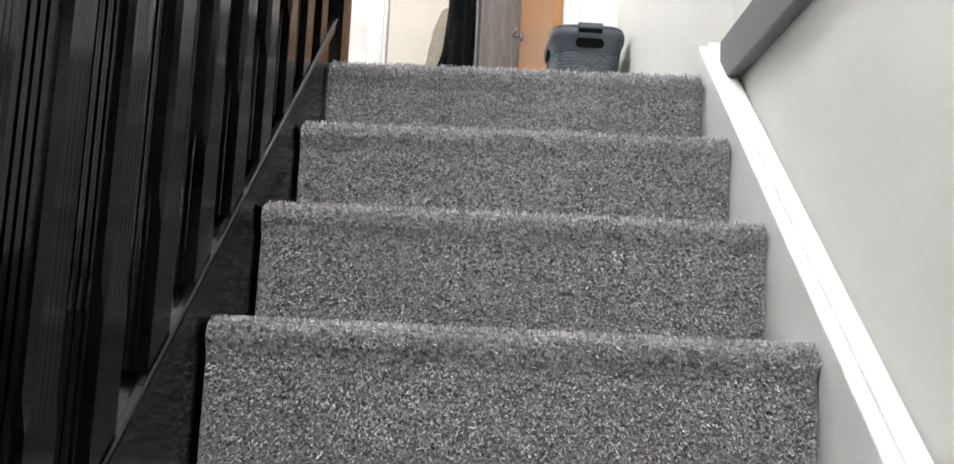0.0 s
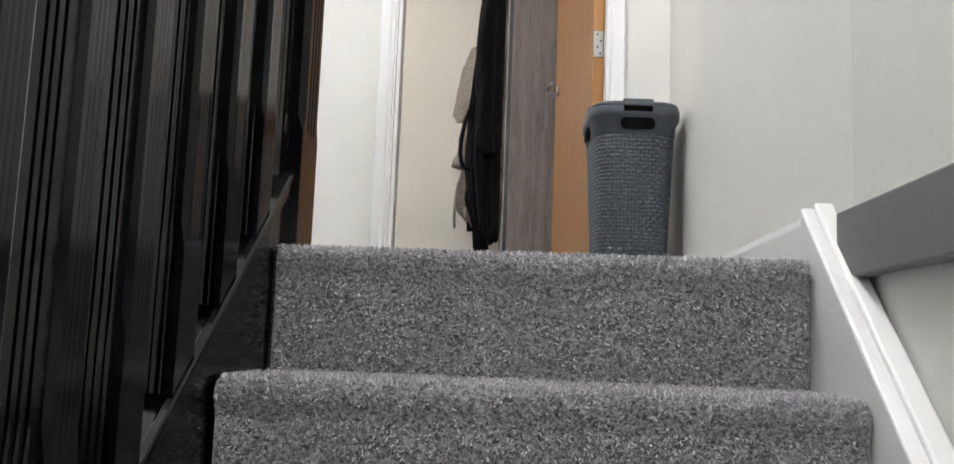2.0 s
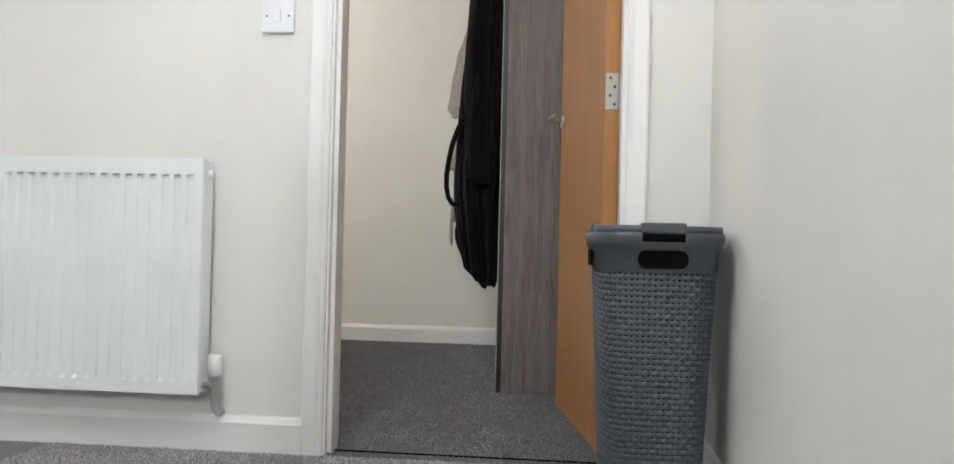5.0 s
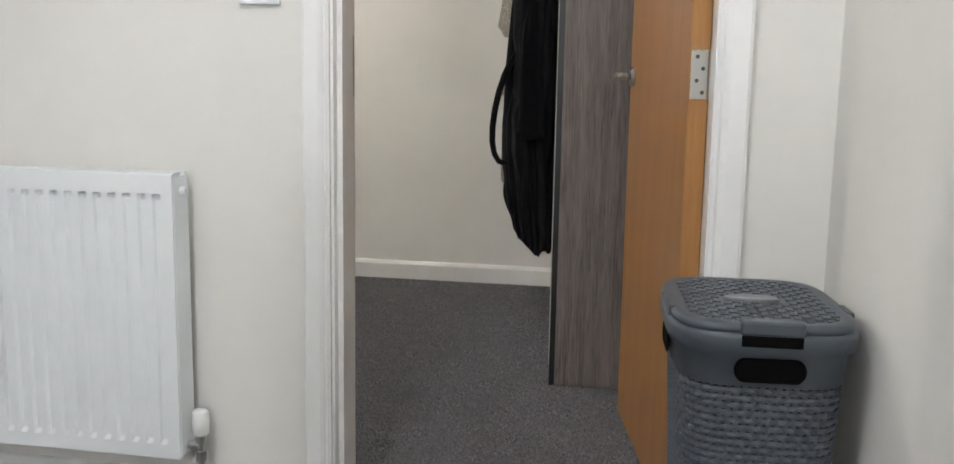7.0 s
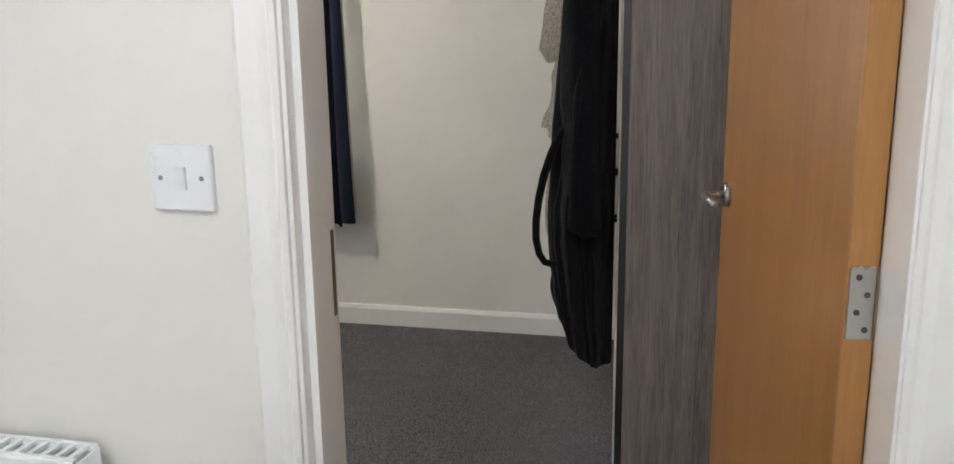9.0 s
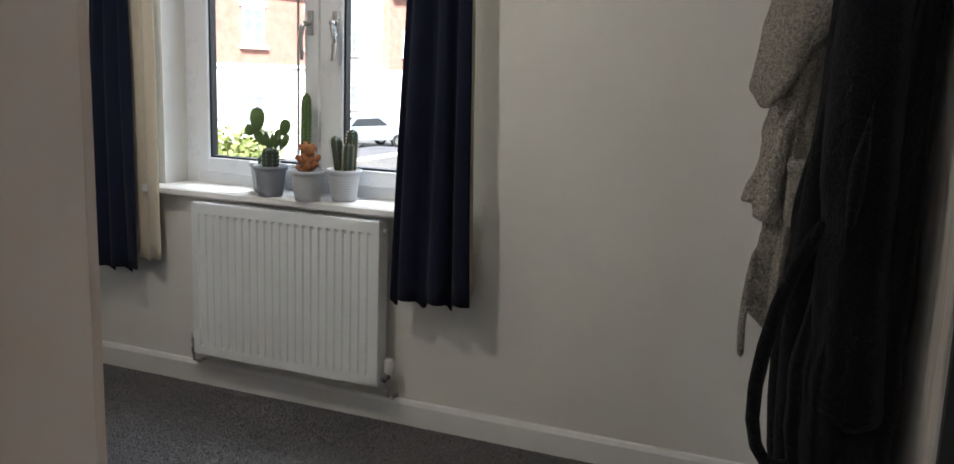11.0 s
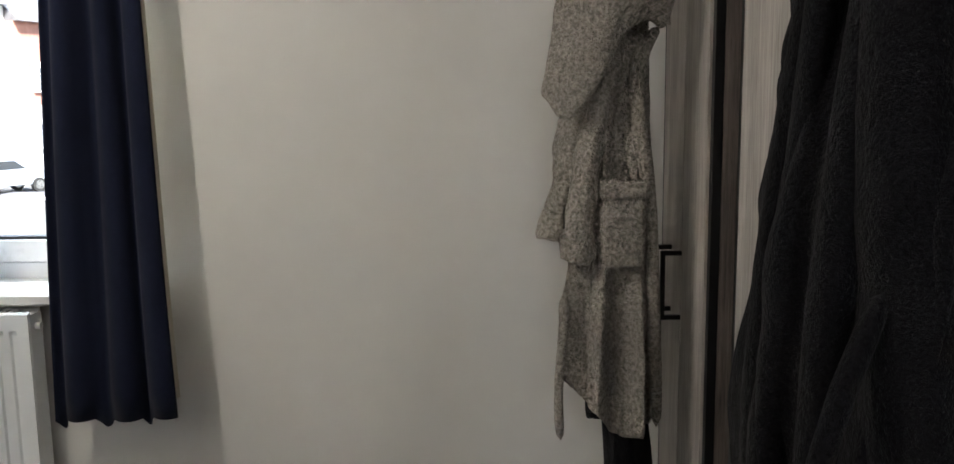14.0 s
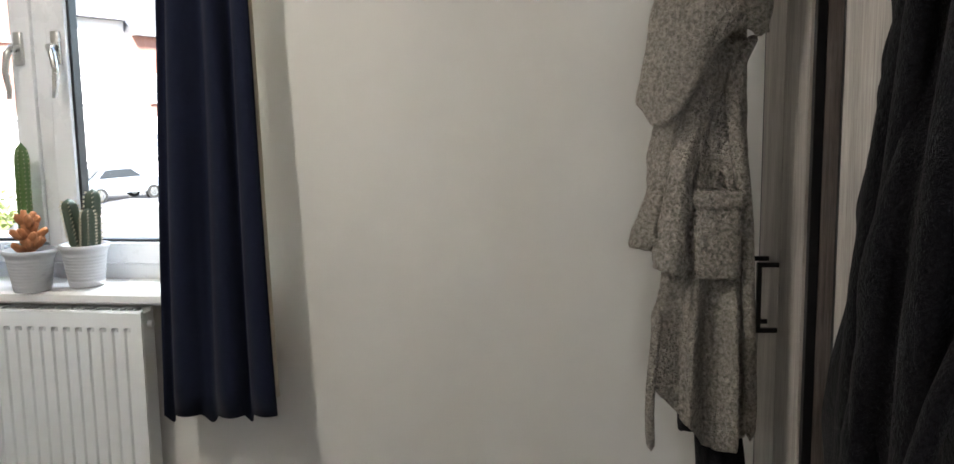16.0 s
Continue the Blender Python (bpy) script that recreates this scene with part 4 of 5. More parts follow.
# ---- hanging robes ----
def draped(bm, rows, sides=72, folds=9, depth=0.12, seed=1, twist=0.0):
    """A closed hanging cloth: rows of (z, cx, cy, rx, ry); folds deepen towards the hem."""
    rnd = random.Random(seed)
    ph = [rnd.uniform(0, 6.28) for _ in range(6)]
    rings = []
    n = 40
    zs = [r[0] for r in rows]
    for i in range(n + 1):
        z = zs[0] + (zs[-1] - zs[0]) * i / n
        for a, b in zip(rows, rows[1:]):
            if (a[0] - z) * (b[0] - z) <= 0:
                break
        f = (z - a[0]) / (b[0] - a[0])
        f = f * f * (3 - 2 * f)
        cx, cy, rx, ry = (p + (q - p) * f for p, q in zip(a[1:], b[1:]))
        down = i / n
        ring = []
        for k in range(sides):
            t = 2 * math.pi * k / sides
            fold = math.sin(folds * t + ph[0] + twist * down + 0.8 * math.sin(2 * t + ph[1])) + 0.5 * math.sin(2.3 * folds * t + ph[2] + 1.5 * down)
            s = 1 + depth * (0.25 + 0.75 * down) * fold + 0.03 * math.sin(9 * down + 3 * t + ph[3])
            hem = (0.03 * math.sin(2 * t + ph[4]) + 0.018 * fold) * down ** 6 * min(1.0, ry / 0.12)**2
            ring.append(bm.verts.new((cx + rx * s * math.cos(t), cy + ry * s * math.sin(t), z + hem)))
        rings.append(ring)
    for a, b in zip(rings, rings[1:]):
        for k in range(sides):
            bm.faces.new((a[k], b[k], b[(k + 1) % sides], a[(k + 1) % sides]))
    bm.faces.new(rings[0])
    bm.faces.new(rings[-1][::-1])
    return bm


def blob(bm, centre, r, squash, seed, rough=0.12):
    start = len(bm.verts)
    bmesh.ops.create_icosphere(bm, subdivisions=4, radius=1.0)
    bm.verts.ensure_lookup_table()
    for v in bm.verts[start:]:
        n = noise.noise(v.co * 1.7 + Vector((seed, 0, 0)))
        v.co = Vector(centre) + Vector((v.co.x * squash[0], v.co.y * squash[1], v.co.z * squash[2])) * r * (1 + rough * n)
    return bm


def fluff(bm, amount, size, seed=0.0):
    """Pushes every point along its normal by two scales of noise."""
    bm.normal_update()
    for v in bm.verts:
        n = noise.noise(v.co * size + Vector((seed, 0, 0))) + 0.5 * noise.noise(v.co * size * 2.7 + Vector((0, seed, 0)))
        v.co += v.normal * n * amount
    return bm


def ridge(bm, points, r, squash=1.0):
    return tube(bm, points, r, 10)


def robe_part(name, bm, mat, parent, label=""):
    if mat == "fleece" and parent.name.startswith("bathrobe"):
        for v in bm.verts:
            v.co.x = min(v.co.x + 0.16 * max(0.0, v.co.y - 3.12), -0.102 - 0.068 * (v.co.y - 2.9))
    p = part(name, bm, mat, parent, label, smooth=True)
    sub = p.modifiers.new("smooth", "SUBSURF")
    sub.levels = sub.render_levels = 1
    return p


black_robe = thing("bathrobe", (0, 0, 0), 0, "black fleece dressing gown hanging on the wardrobe front", "bathrobe", "hanging robes")
bm = draped(bmesh.new(), [(1.86, -0.15, 3.29, 0.04, 0.08), (1.70, -0.165, 3.29, 0.06, 0.17), (1.40, -0.182, 3.29, 0.076, 0.20), (1.1, -0.200, 3.29, 0.094, 0.215), (0.85, -0.215, 3.29, 0.105, 0.215), (0.60, -0.205, 3.30, 0.092, 0.20), (0.40, -0.195, 3.31, 0.074, 0.17)], 190, 7, 0.21, 4, 0.9)
robe_part("body", fluff(bm, 0.016, 7, 2), "fleece", black_robe)
bm = draped(bmesh.new(), [(1.68, -0.20, 3.14, 0.045, 0.06), (1.3, -0.215, 3.12, 0.05, 0.065), (1.0, -0.205, 3.10, 0.05, 0.065), (0.80, -0.20, 3.09, 0.055, 0.07)], 40, 3, 0.07, 9)
robe_part("sleeve", fluff(bm, 0.006, 14, 5), "fleece", black_robe)
bm = draped(bmesh.new(), [(1.62, -0.21, 3.42, 0.045, 0.06), (1.3, -0.225, 3.40, 0.055, 0.07), (1.0, -0.245, 3.38, 0.06, 0.07), (0.84, -0.25, 3.36, 0.06, 0.075)], 60, 4, 0.16, 10)
robe_part("sleeve", fluff(bm, 0.014, 11, 7), "fleece", black_robe)
bm = bmesh.new()
ridge(bm, [(-0.235, 3.16, 1.70), (-0.262, 3.20, 1.45), (-0.275, 3.24, 1.2), (-0.293, 3.26, 0.98), (-0.300, 3.25, 0.75)], [0.018, 0.024, 0.024, 0.022, 0.016])
robe_part("lapel", fluff(bm, 0.006, 16, 3), "fleece", black_robe)
for points in ([(-0.205, 3.12, 1.72), (-0.235, 3.13, 1.40), (-0.272, 3.14, 1.05), (-0.275, 3.13, 0.75), (-0.250, 3.13, 0.50)],
               [(-0.215, 3.31, 1.72), (-0.250, 3.33, 1.40), (-0.295, 3.35, 1.05), (-0.305, 3.37, 0.75), (-0.270, 3.37, 0.46)],
               [(-0.282, 3.25, 1.05), (-0.308, 3.24, 0.92), (-0.300, 3.21, 0.78), (-0.282, 3.19, 0.60)]):
    bm = ridge(bmesh.new(), points, [0.020, 0.026, 0.028, 0.026, 0.018][:len(points)])
    robe_part("fold", fluff(bm, 0.007, 14, 6), "fleece", black_robe)
bm = tube(bmesh.new(), [(-0.24, 3.08, 1.10), (-0.285, 3.06, 1.02), (-0.315, 3.05, 0.90), (-0.325, 3.05, 0.78), (-0.30, 3.06, 0.71), (-0.26, 3.08, 0.72)], 0.012, 8)
robe_part("belt_loop", bm, "fleece", black_robe)
bm = tube(bmesh.new(), [(-0.27, 3.42, 0.86), (-0.305, 3.44, 0.80), (-0.30, 3.43, 0.75), (-0.285, 3.42, 0.66), (-0.29, 3.42, 0.52)], 0.014, 8)
tube(bm, [(-0.29, 3.46, 0.83), (-0.318, 3.45, 0.79), (-0.295, 3.41, 0.77), (-0.31, 3.40, 0.74), (-0.30, 3.38, 0.6)], 0.013, 8)
robe_part("belt_knot", fluff(bm, 0.003, 30, 3), "fleece", black_robe)

beige_robe = thing("bathrobe", (0, 0, 0), 0, "beige sherpa dressing gown with hood hanging on the wardrobe", "bathrobe", "hanging robes")
bm = draped(bmesh.new(), [(1.62, -0.29, 4.21, 0.04, 0.05), (1.40, -0.325, 4.21, 0.062, 0.07), (1.15, -0.335, 4.20, 0.070, 0.085), (0.92, -0.333, 4.20, 0.076, 0.09), (0.75, -0.337, 4.19, 0.088, 0.10), (0.60, -0.337, 4.19, 0.090, 0.10)], 190, 7, 0.24, 21, 1.1)
for v in bm.verts:
    v.co.z -= 0.62 * (v.co.x + 0.36) * max(0.0, min(1.0, (0.85 - v.co.z) / 0.25))
robe_part("body", fluff(bm, 0.006, 34, 2), "sherpa", beige_robe)


def sleeve(rows, cuff, seed):
    """A slack sleeve with cross creases and a turned-back cuff."""
    bm = draped(bmesh.new(), rows, 56, 3, 0.10, seed)
    for v in bm.verts:
        v.co.y -= 0.007 * math.sin(70 * v.co.z + 30 * v.co.x + seed)
    ob = robe_part("sleeve", fluff(bm, 0.008, 22, seed), "sherpa", beige_robe)
    x, y, z, r, tilt = cuff
    bm = draped(bmesh.new(), [(0.030, 0, 0, r * 0.88, 0.045), (0.022, 0, 0, r, 0.052), (-0.026, 0, 0, r * 1.06, 0.055), (-0.034, 0, 0, r * 0.9, 0.048)], 44, 2, 0.03, seed + 1)
    bmesh.ops.rotate(bm, verts=bm.verts, matrix=Matrix.Rotation(radians(tilt), 3, "Y"))
    bmesh.ops.translate(bm, verts=bm.verts, vec=(x, y, z))
    robe_part("cuff", fluff(bm, 0.003, 30, seed), "sherpa", ob, "turned-back sherpa cuff")


sleeve([(1.40, -0.385, 4.22, 0.030, 0.04), (1.25, -0.402, 4.24, 0.030, 0.045), (1.10, -0.418, 4.24, 0.030, 0.045), (0.98, -0.438, 4.24, 0.030, 0.042)], (-0.446, 4.24, 0.985, 0.034, 14), 22)
sleeve([(1.40, -0.335, 4.17, 0.030, 0.045), (1.26, -0.358, 4.15, 0.031, 0.05), (1.10, -0.394, 4.13, 0.029, 0.05), (0.97, -0.406, 4.12, 0.028, 0.045)], (-0.408, 4.12, 0.962, 0.034, -8), 27)

# hood: hangs forward off its hook, the open edge swept down and outwards
HEM = [(-0.250, 1.382), (-0.272, 1.402), (-0.306, 1.400), (-0.345, 1.366), (-0.376, 1.298), (-0.412, 1.240), (-0.436, 1.222), (-0.462, 1.258)]


def along(points, g):
    k = min(int(g * (len(points) - 1)), len(points) - 2)
    f = g * (len(points) - 1) - k
    p = [Vector(points[max(0, min(len(points) - 1, k + d))]) for d in (-1, 0, 1, 2)]
    return 0.5 * (2 * p[1] + (p[2] - p[0]) * f + (2 * p[0] - 5 * p[1] + 4 * p[2] - p[3]) * f ** 2 + (3 * p[1] - p[0] - 3 * p[2] + p[3]) * f ** 3)


bm = bmesh.new()
grid = []
for i in range(31):
    f = i / 30
    row = []
    for k in range(41):
        g = k / 40
        hem = along(HEM, g)
        x = (-0.245 - 0.125 * g) * (1 - f) + hem.x * f - 0.012 * math.sin(math.pi * f) * g
        z = 1.70 * (1 - f) + hem.y * f
        y = 4.17 - (0.05 + 0.095 * math.sin(math.pi * (0.1 + 0.62 * f))) * (0.45 + 0.55 * math.sin(math.pi * (0.1 + 0.75 * g))) + 0.05 * g
        row.append(bm.verts.new((x, y, z)))
    grid.append(row)
for a, b in zip(grid, grid[1:]):
    for k in range(40):
        bm.faces.new((a[k], b[k], b[k + 1], a[k + 1]))
rolled = [Vector(v.co) + Vector((0, -0.004, 0.002)) for v in grid[-1]]
hood = robe_part("hood", fluff(bm, 0.006, 20, 9), "sherpa", beige_robe)
thick = hood.modifiers.new("pile", "SOLIDIFY")
thick.thickness = 0.018
bm = tube(bmesh.new(), [tuple(p) for p in rolled], [0.012 + 0.007 * math.sin(math.pi * k / 40) for k in range(41)], 12)
robe_part("hood_hem", fluff(bm, 0.003, 34, 5), "sherpa", hood, "rolled sherpa hood edge")
bm = box((-0.366, 4.082, 0.915), (-0.276, 4.118, 1.085), 0.012, 3)
pocket = robe_part("pocket", fluff(bm, 0.004, 30, 3), "sherpa", beige_robe, "patch pocket")
bm = box((-0.369, 4.076, 1.052), (-0.273, 4.112, 1.092), 0.009, 3)
robe_part("pocket_band", fluff(bm, 0.003, 30, 3), "sherpa", pocket)
bm = tube(bmesh.new(), [(-0.425, 4.12, 0.86), (-0.440, 4.12, 0.74), (-0.446, 4.12, 0.63), (-0.440, 4.12, 0.545)], [0.009, 0.010, 0.010, 0.012], 8)
robe_part("belt_end", fluff(bm, 0.003, 40, 3), "sherpa", beige_robe)
bm = tube(bmesh.new(), [(-0.252, 4.12, 1.385), (-0.285, 4.11, 1.345), (-0.300, 4.11, 1.27), (-0.280, 4.11, 1.16), (-0.262, 4.11, 1.03), (-0.256, 4.11, 0.85), (-0.250, 4.11, 0.70), (-0.246, 4.11, 0.575)],
          [0.012, 0.016, 0.017, 0.016, 0.014, 0.014, 0.014, 0.014], 12)
robe_part("front_edge", fluff(bm, 0.005, 28, 6), "sherpa", beige_robe)

trousers = thing("trousers", (0, 0, 0), 0, "dark charcoal trousers hanging under the beige robe", "trousers")
bm = draped(bmesh.new(), [(0.95, -0.30, 4.24, 0.04, 0.05), (0.7, -0.30, 4.24, 0.045, 0.055), (0.42, -0.285, 4.24, 0.05, 0.06)], 40, 4, 0.08, 41)
robe_part("leg", bm, "fleece", trousers)
bm = draped(bmesh.new(), [(0.95, -0.33, 4.26, 0.03, 0.05), (0.7, -0.35, 4.25, 0.03, 0.05), (0.555, -0.345, 4.25, 0.032, 0.05)], 40, 4, 0.08, 42)
robe_part("leg", bm, "fleece", trousers)

# ---- bed and bench ----
bed = thing("bed", label="double bed with black base and white printed duvet", category="bed")
part("base", box((-4.3, 2.25, 0.05), (-2.36, 3.60, 0.34), 0.01), "black_satin", bed)
part("mattress", box((-4.28, 2.27, 0.34), (-2.38, 3.58, 0.53), 0.03, 3), "black_satin", bed)


def duvet_point(x, y, lift=0.0):
    """The quilt's surface, sagging over the foot and the sides of the bed."""
    over = max(0.0, x + 2.34), max(0.0, y - 3.55), max(0.0, 2.32 - y)
    drop = (over[0] / 0.12) ** 1.6 * 0.11 + (over[1] / 0.15) ** 1.6 * 0.16 + (over[2] / 0.15) ** 1.6 * 0.16
    z = 0.615 - drop + 0.022 * noise.noise(Vector((x * 2.6, y * 2.6, 0))) + 0.01 * noise.noise(Vector((x * 8, y * 8, 3)))
    return x - 0.25 * over[0], y - 0.35 * over[1], max(z, 0.26) + lift


def duvet_mesh():
    bm = bmesh.new()
    nx, ny = 44, 40
    grid = []
    for i in range(nx + 1):
        row = []
        for j in range(ny + 1):
            u, v = i / nx, j / ny
            x, y = -4.3 + 2.10 * u, 2.16 + 1.54 * v
            row.append(bm.verts.new(duvet_point(x, y)))
        grid.append(row)
    for a, b in zip(grid, grid[1:]):
        for k in range(ny):
            bm.faces.new((a[k], b[k], b[k + 1], a[k + 1]))
    return bm


def printed_line(points):
    bm = tube(bmesh.new(), [duvet_point(x, y, 0.001) for x, y in points], 0.0017, 6)
    return bm


duvet = part("duvet", duvet_mesh(), "duvet", bed, "white cotton duvet printed with thin black line drawings", smooth=True)
solid = duvet.modifiers.new("filling", "SOLIDIFY")
solid.thickness, solid.offset = 0.05, -1
for k in range(5):
    y = 3.52 - 0.26 * k
    part("printed_line", printed_line([(-4.1 + 0.1 * q, y + 0.02 * math.sin(q)) for q in range(17)]), "ink", duvet)
for k in range(6):
    x = -2.44 - 0.28 * k
    part("printed_line", printed_line([(x + 0.02 * math.sin(q * 0.8), 2.36 + 0.1 * q) for q in range(12)]), "ink", duvet)
for k in range(3):
    part("printed_line", printed_line([(-2.225 - 0.085 * k + 0.012 * math.sin(q * 0.9 + k), 3.02 + 0.03 * q) for q in range(19)]), "ink", duvet)
    part("printed_line", printed_line([(-2.62 + 0.03 * q, 3.60 - 0.16 * k + 0.012 * math.sin(q * 1.1 + k)) for q in range(13)]), "ink", duvet)
for k in range(4):
    cx, cy = -2.40 - 0.11 * (k % 2), 3.52 - 0.12 * k
    part("printed_drawing", printed_line([(cx + 0.035 * math.sin(q * 0.7) * (1 + 0.3 * math.sin(q * 2.1)), cy + 0.028 * math.cos(q * 0.7 + 0.4)) for q in range(15)]), "ink", duvet)
bench = thing("ottoman_bench", label="grey upholstered storage bench at the foot of the bed", category="bench")
part("body", box((-2.29, 2.42, 0.0), (-2.02, 3.40, 0.40), 0.008), "black_satin", bench)
part("seat", box((-2.30, 2.40, 0.40), (-2.0, 3.42, 0.455), 0.012, 3), "bench_cloth", bench)

# ---- outside ----
GROUND = -2.6
structure("ground", box((-400, 5.2, GROUND - 0.2), (400, 900, GROUND)), "asphalt", "grey wet asphalt court", "ground")
house = thing("apartment_building", (-22.3, 29.5, GROUND), 72, "red brick and white rendered apartment building with white windows", "building")
# local x runs along the front, away from the window; the front faces local -y
part("ground_floor_wall", box((-18, 0.0, 0.0), (5.2, 8.0, 3.75)), "render_white", house)
part("upper_wall", box((-18, 0.0, 3.75), (5.2, 8.0, 9.6)), "brick", house)
part("wing_wall", box((5.2, 10.6, 0.0), (18.0, 18.0, 9.0)), "render_white", house)
part("end_ground_wall", box((18.0, 10.0, 0.0), (26.0, 18.0, 3.75)), "render_white", house)
part("end_wall", box((18.0, 10.0, 3.75), (26.0, 18.0, 8.2)), "brick", house)
part("string_course", box((-18, -0.10, 6.45), (5.25, 0.0, 6.70), 0.02), "render_white", house)
part("plinth_course", box((-18, -0.06, 3.70), (5.25, 0.0, 3.85), 0.02), "render_white", house)
part("roof", prism([(-0.5, 9.6), (8.5, 9.6), (4, 12.5)], 0, -18.3, 5.5), "slate", house)
part("roof", prism([(10.1, 9.0), (18.5, 9.0), (14, 11.5)], 0, 5.5, 18.0), "slate", house)
part("roof", prism([(9.5, 8.2), (18.5, 8.2), (14, 11.5)], 0, 18.0, 26.3), "slate", house)
for x in (-2.6, 3.4):
    part("downpipe", tube(bmesh.new(), [(x, -0.08, 0.0), (x, -0.08, 9.0)], 0.05, 8), "black_satin", house)


def house_window(x, z, w, h, y=0.0):
    win = part("window", boxed(boxed(boxed(box((x - w / 2, y - 0.03, z), (x - w / 2 + 0.09, y + 0.02, z + h)), (x + w / 2 - 0.09, y - 0.03, z), (x + w / 2, y + 0.02, z + h)),
               (x - w / 2, y - 0.03, z + h - 0.09), (x + w / 2, y + 0.02, z + h)), (x - 0.04, y - 0.03, z), (x + 0.04, y + 0.02, z + h)), "white", house)
    part("pane", box((x - w / 2 + 0.05, y - 0.012, z + 0.02), (x + w / 2 - 0.05, y - 0.004, z + h - 0.03)), "house_glass", win)
    part("sill", box((x - w / 2 - 0.15, y - 0.14, z - 0.14), (x + w / 2 + 0.15, y, z), 0.01), "render_white", win)
    part("lintel", box((x - w / 2 - 0.15, y - 0.05, z + h), (x + w / 2 + 0.15, y, z + h + 0.24), 0.01), "render_white", win)
    for k in (1, 2):
        part("glazing_bar", box((x - w / 2 + 0.05, y - 0.025, z + h * k / 3 - 0.02), (x + w / 2 - 0.05, y - 0.01, z + h * k / 3 + 0.02)), "white", win)


for x in (-11.0, -8.4, -4.0, -1.3, 1.3, 4.4):
    house_window(x, 4.55, 1.0, 1.45)
    house_window(x, 2.0 - 0.55, 1.0, 1.25)
    house_window(x, 7.25, 1.0, 1.4)
for x in (8.5, 12.0, 15.5):
    for z in (1.5, 4.6):
        house_window(x, z, 1.0, 1.35, 10.6)
for x in (19.6, 22.2, 24.6):
    for z in (1.5, 4.6):
        house_window(x, z, 0.9, 1.3, 10.0)


def parked_car():
    ob = thing("car", (-22.4, 40.4, GROUND), 60, "silver-blue parked hatchback car", "car")
    side = [(-2.0, 0.35), (-2.05, 0.75), (-1.95, 0.95), (-1.6, 1.02), (-1.1, 1.48), (0.3, 1.52), (0.95, 1.08), (1.85, 0.92), (2.05, 0.7), (2.05, 0.35)]
    part("body", prism(side, 1, -0.85, 0.85, 0.05), "car_paint", ob)
    part("side_windows", prism([(-1.35, 1.05), (-1.0, 1.42), (0.22, 1.45), (0.75, 1.08)], 1, -0.862, 0.862), "glass_dark", ob)
    part("rear_window", prism([(-1.62, 1.04), (-1.66, 1.08), (-1.17, 1.46), (-1.12, 1.42)], 1, -0.66, 0.66), "glass_dark", ob)
    for x in (-1.3, 1.3):
        for y in (-0.82, 0.82):
            bm = tube(bmesh.new(), [(x, y - 0.1, 0.32), (x, y + 0.1, 0.32)], 0.32, 20)
            wheel = part("wheel", bm, "tyre", ob)
            part("rim", tube(bmesh.new(), [(x, y - 0.105, 0.32), (x, y + 0.105, 0.32)], 0.2, 16), "steel", wheel)
    for y in (-0.7, 0.7):
        part("rear_light", box((-2.06, y - 0.1, 0.72), (-1.96, y + 0.1, 0.95), 0.02), "red_lens", ob)
    return ob


parked_car()


def hedge(at, size, seed, label):
    """Many small leaf tufts in an uneven clump."""
    rnd = random.Random(seed)
    ob = thing("shrub", at, 0, label, "shrub")
    bm = bmesh.new()
    for _ in range(900):
        a, b, c = rnd.gauss(0, 0.42), rnd.gauss(0, 0.42), abs(rnd.gauss(0, 0.45))
        p = Vector((a * size[0], b * size[1], c * size[2]))
        u = Vector((rnd.uniform(-1, 1), rnd.uniform(-1, 1), rnd.uniform(-1, 1))).normalized() * 0.14
        w = u.orthogonal().normalized() * 0.07
        vs = [bm.verts.new(p + q) for q in (u, w, -u, -w)]
        bm.faces.new(vs)
    tagged(part("leaves", bm, "hedge", ob), kind="stuff")
    part("stem", tube(bmesh.new(), [(0, 0, 0), (0.05, 0, size[2] * 0.6)], [0.06, 0.03], 8), "soil", ob)
    return ob


hedge((-20.4, 27.0, GROUND), (1.2, 1.2, 1.3), 1, "green shrub in front of the building")
hedge((-21.2, 29.6, GROUND), (1.2, 1.2, 1.1), 2, "green shrub in front of the building")
hedge((-19.6, 24.6, GROUND), (1.3, 1.2, 1.0), 3, "green shrub in front of the building")
hedge((-17.0, 44.0, GROUND), (1.4, 1.2, 4.0), 4, "tall thin bush beyond the parked car")
structure("kerb", box((-19.2, 14, GROUND), (-18.9, 40, GROUND + 0.12), 0.02), "render_white", "pale concrete kerb", "kerb")
structure("pavement", box((-21.6, 14, GROUND), (-19.2, 40, GROUND + 0.11)), "slate", "grey pavement", "pavement")


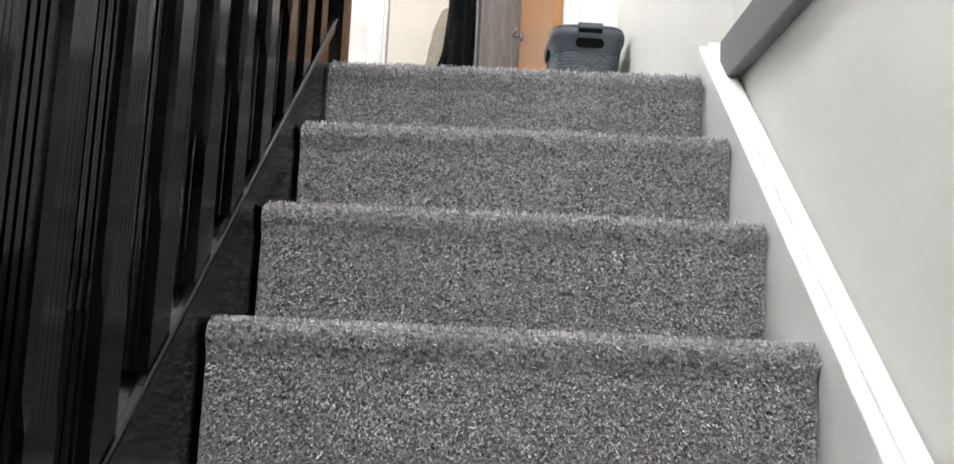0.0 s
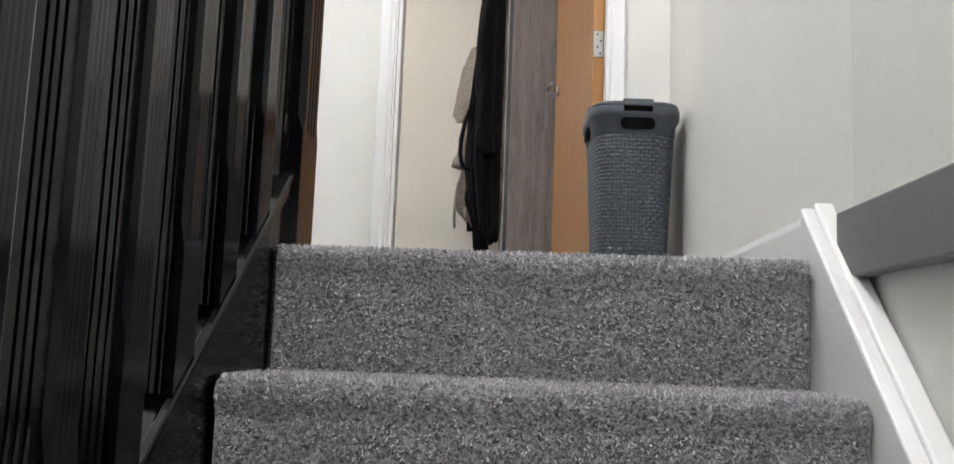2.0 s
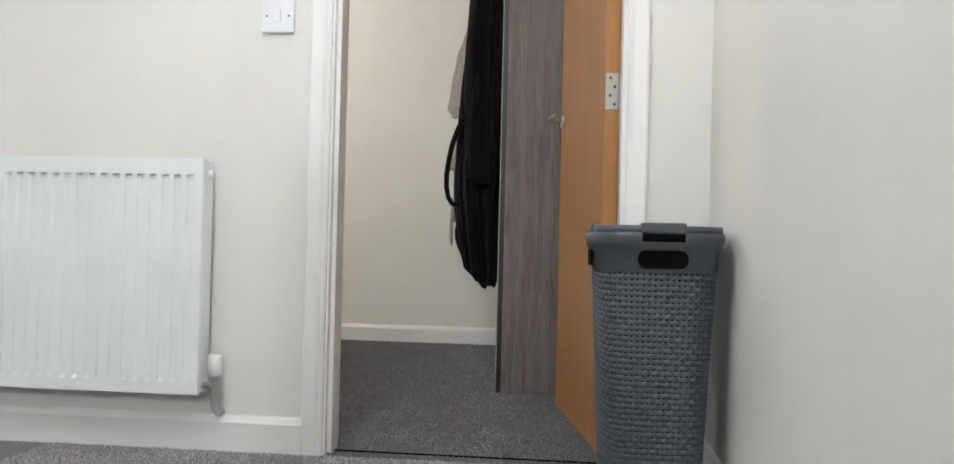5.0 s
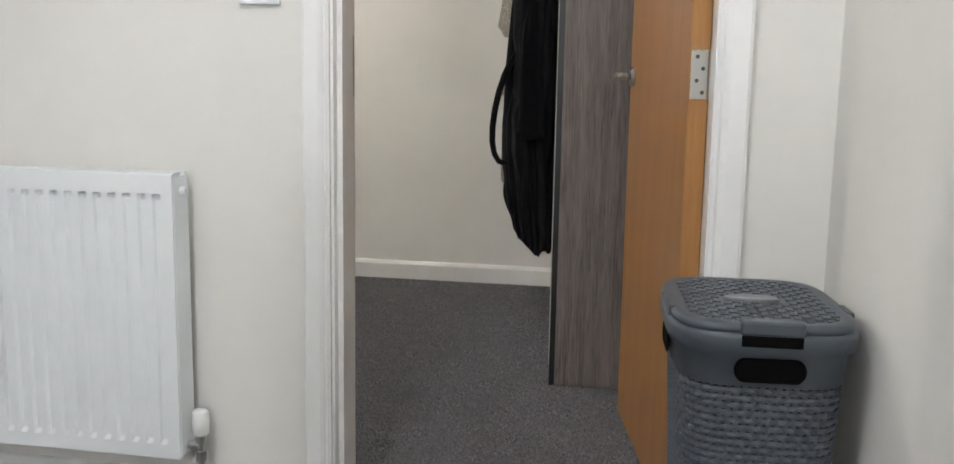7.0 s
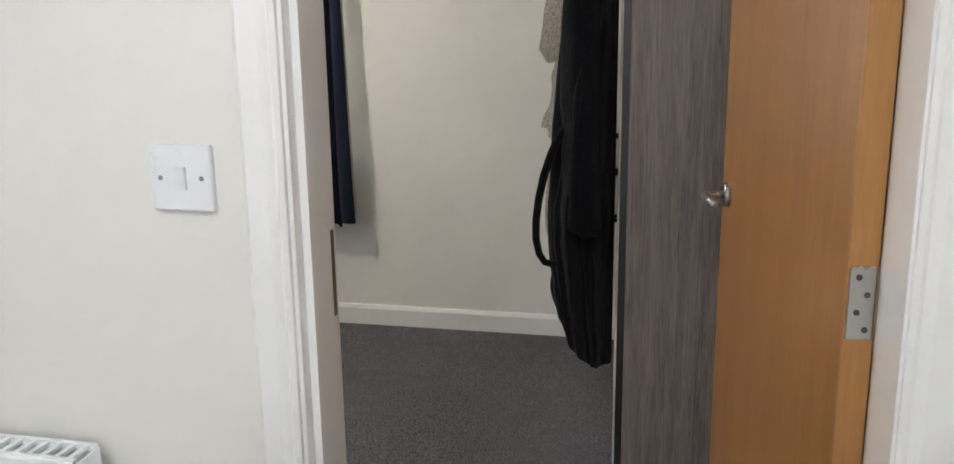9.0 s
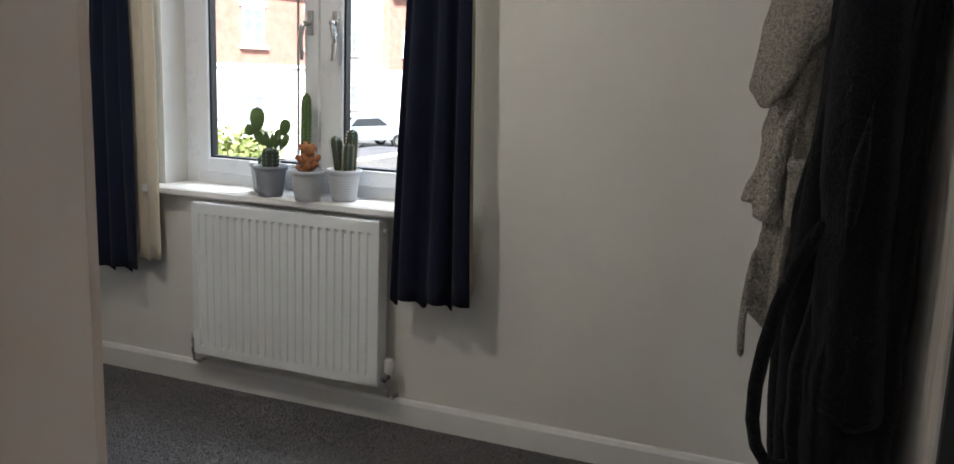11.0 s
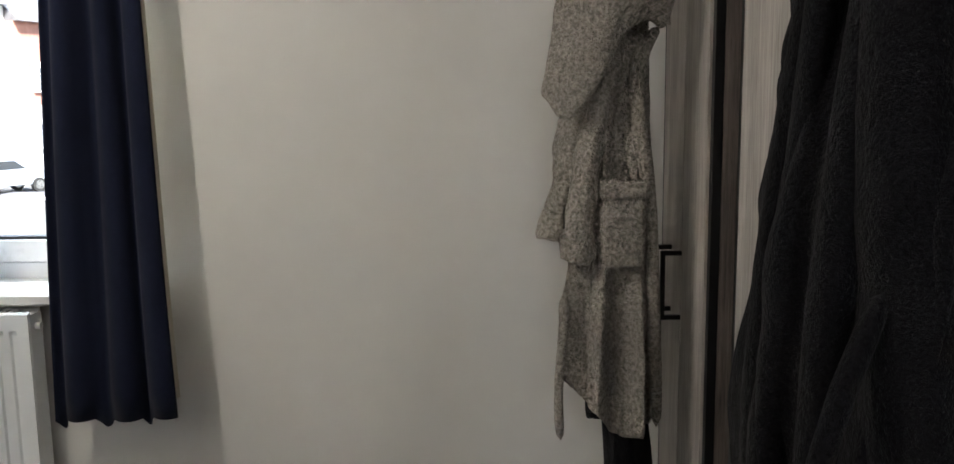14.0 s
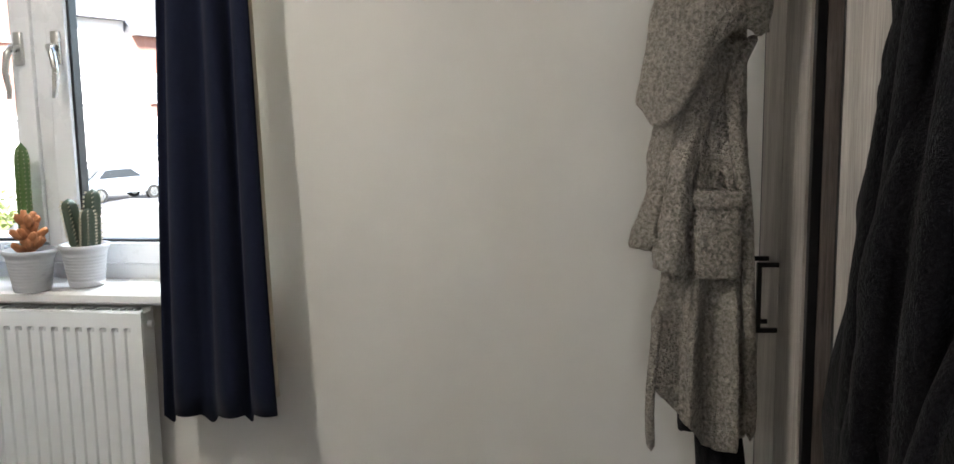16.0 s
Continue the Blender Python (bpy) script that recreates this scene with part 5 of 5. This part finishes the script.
# ---- carpet pile ----
def pile(name, parent, patches, spacing, length, lean, seed, material, label):
    """Short leaning tufts over flat patches: corner, two edges, normal."""
    gen = np.random.default_rng(seed)
    roots, norms = [], []
    for corner, eu, ev, nn in patches:
        corner, eu, ev, nn = (np.array(q, float) for q in (corner, eu, ev, nn))
        count = int(np.linalg.norm(eu) * np.linalg.norm(ev) / spacing ** 2)
        uv = gen.random((count, 2))
        roots.append(corner + uv[:, :1] * eu + uv[:, 1:] * ev)
        norms.append(np.repeat(nn[None] / np.linalg.norm(nn), count, 0))
    roots, norms = np.concatenate(roots), np.concatenate(norms)
    count = len(roots)
    tip = norms + gen.normal(0, lean, (count, 3)) + np.array([0.0, 0.0, -0.25]) * (np.abs(norms[:, 2:]) < 0.5)
    tip *= (length * gen.uniform(0.6, 1.15, (count, 1))) / np.linalg.norm(tip, axis=1, keepdims=True)
    side = np.cross(tip, gen.normal(0, 1, (count, 3)))
    side *= (spacing * 0.30) / np.linalg.norm(side, axis=1, keepdims=True)
    base = roots - norms * 0.001
    verts = np.stack([base - side, base + side, base + tip + side * 0.75, base + tip - side * 0.75], 1).reshape(-1, 3)
    mesh = bpy.data.meshes.new(name)
    mesh.vertices.add(count * 4)
    mesh.vertices.foreach_set("co", verts.ravel())
    mesh.loops.add(count * 4)
    mesh.loops.foreach_set("vertex_index", np.arange(count * 4))
    mesh.polygons.add(count)
    mesh.polygons.foreach_set("loop_start", np.arange(0, count * 4, 4))
    mesh.polygons.foreach_set("loop_total", np.full(count, 4))
    mesh.update(calc_edges=True)
    mesh.materials.append(M[material])
    ob = new(name, mesh)
    ob.parent = parent
    return tagged(ob, label, kind="stuff")


def pile_material(name, tones):
    mat, tree, bsdf = nodes_of(name)
    geo = tree.nodes.new("ShaderNodeNewGeometry")
    own = ramp(tree, geo.outputs["Random Per Island"], [(k / (len(tones) - 1), t) for k, t in enumerate(tones)])
    broad = node(tree, "ShaderNodeMapRange", From_Min=0.35, From_Max=0.65, To_Min=0.0, To_Max=0.7)
    tree.links.new(noise_of(tree, coords(tree), 9.0, 4), broad.inputs[0])
    tree.links.new(mix_of(tree, broad.outputs[0], own, tones[1]), bsdf.inputs["Base Color"])
    bsdf.inputs["Roughness"].default_value = 0.9
    bsdf.inputs["Specular IOR Level"].default_value = 0.2
    return mat


M["pile"] = pile_material("grey_carpet_tufts", [(0.20, 0.188, 0.203), (0.41, 0.39, 0.412), (0.56, 0.535, 0.56), (0.76, 0.73, 0.755)])
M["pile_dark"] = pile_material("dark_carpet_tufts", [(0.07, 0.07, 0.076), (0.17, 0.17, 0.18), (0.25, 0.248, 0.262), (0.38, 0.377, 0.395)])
patches = []
for i in range(0, 6):
    y, z = -GOING * i, -RISE * i
    patches.append(((-0.280, y + 0.002, z - 0.03), (0.752, 0, 0), (0, 0, 0.022), (0, -0.8, 0.5)))
    patches.append(((-0.280, y + 0.012, z - RISE), (0.752, 0, 0), (0, 0, RISE - 0.03), (0, -1, 0.0)))
    patches.append(((-0.280, y + 0.006, z - 0.003), (0.752, 0, 0), (0, GOING, 0), (0, 0, 1)))
pile("pile", stairs, patches, 0.0034, 0.0075, 0.42, 3, "pile", "looped grey tufts of the stair carpet")
landing_floor = bpy.data.objects["floor_landing"]
pile("pile", landing_floor, [((-1.2, 0.03, 0.0), (1.72, 0, 0), (0, 1.78, 0), (0, 0, 1))], 0.0046, 0.0065, 0.6, 4, "pile", "short grey tufts of the landing carpet")
bedroom_floor = bpy.data.objects["floor_bedroom"]
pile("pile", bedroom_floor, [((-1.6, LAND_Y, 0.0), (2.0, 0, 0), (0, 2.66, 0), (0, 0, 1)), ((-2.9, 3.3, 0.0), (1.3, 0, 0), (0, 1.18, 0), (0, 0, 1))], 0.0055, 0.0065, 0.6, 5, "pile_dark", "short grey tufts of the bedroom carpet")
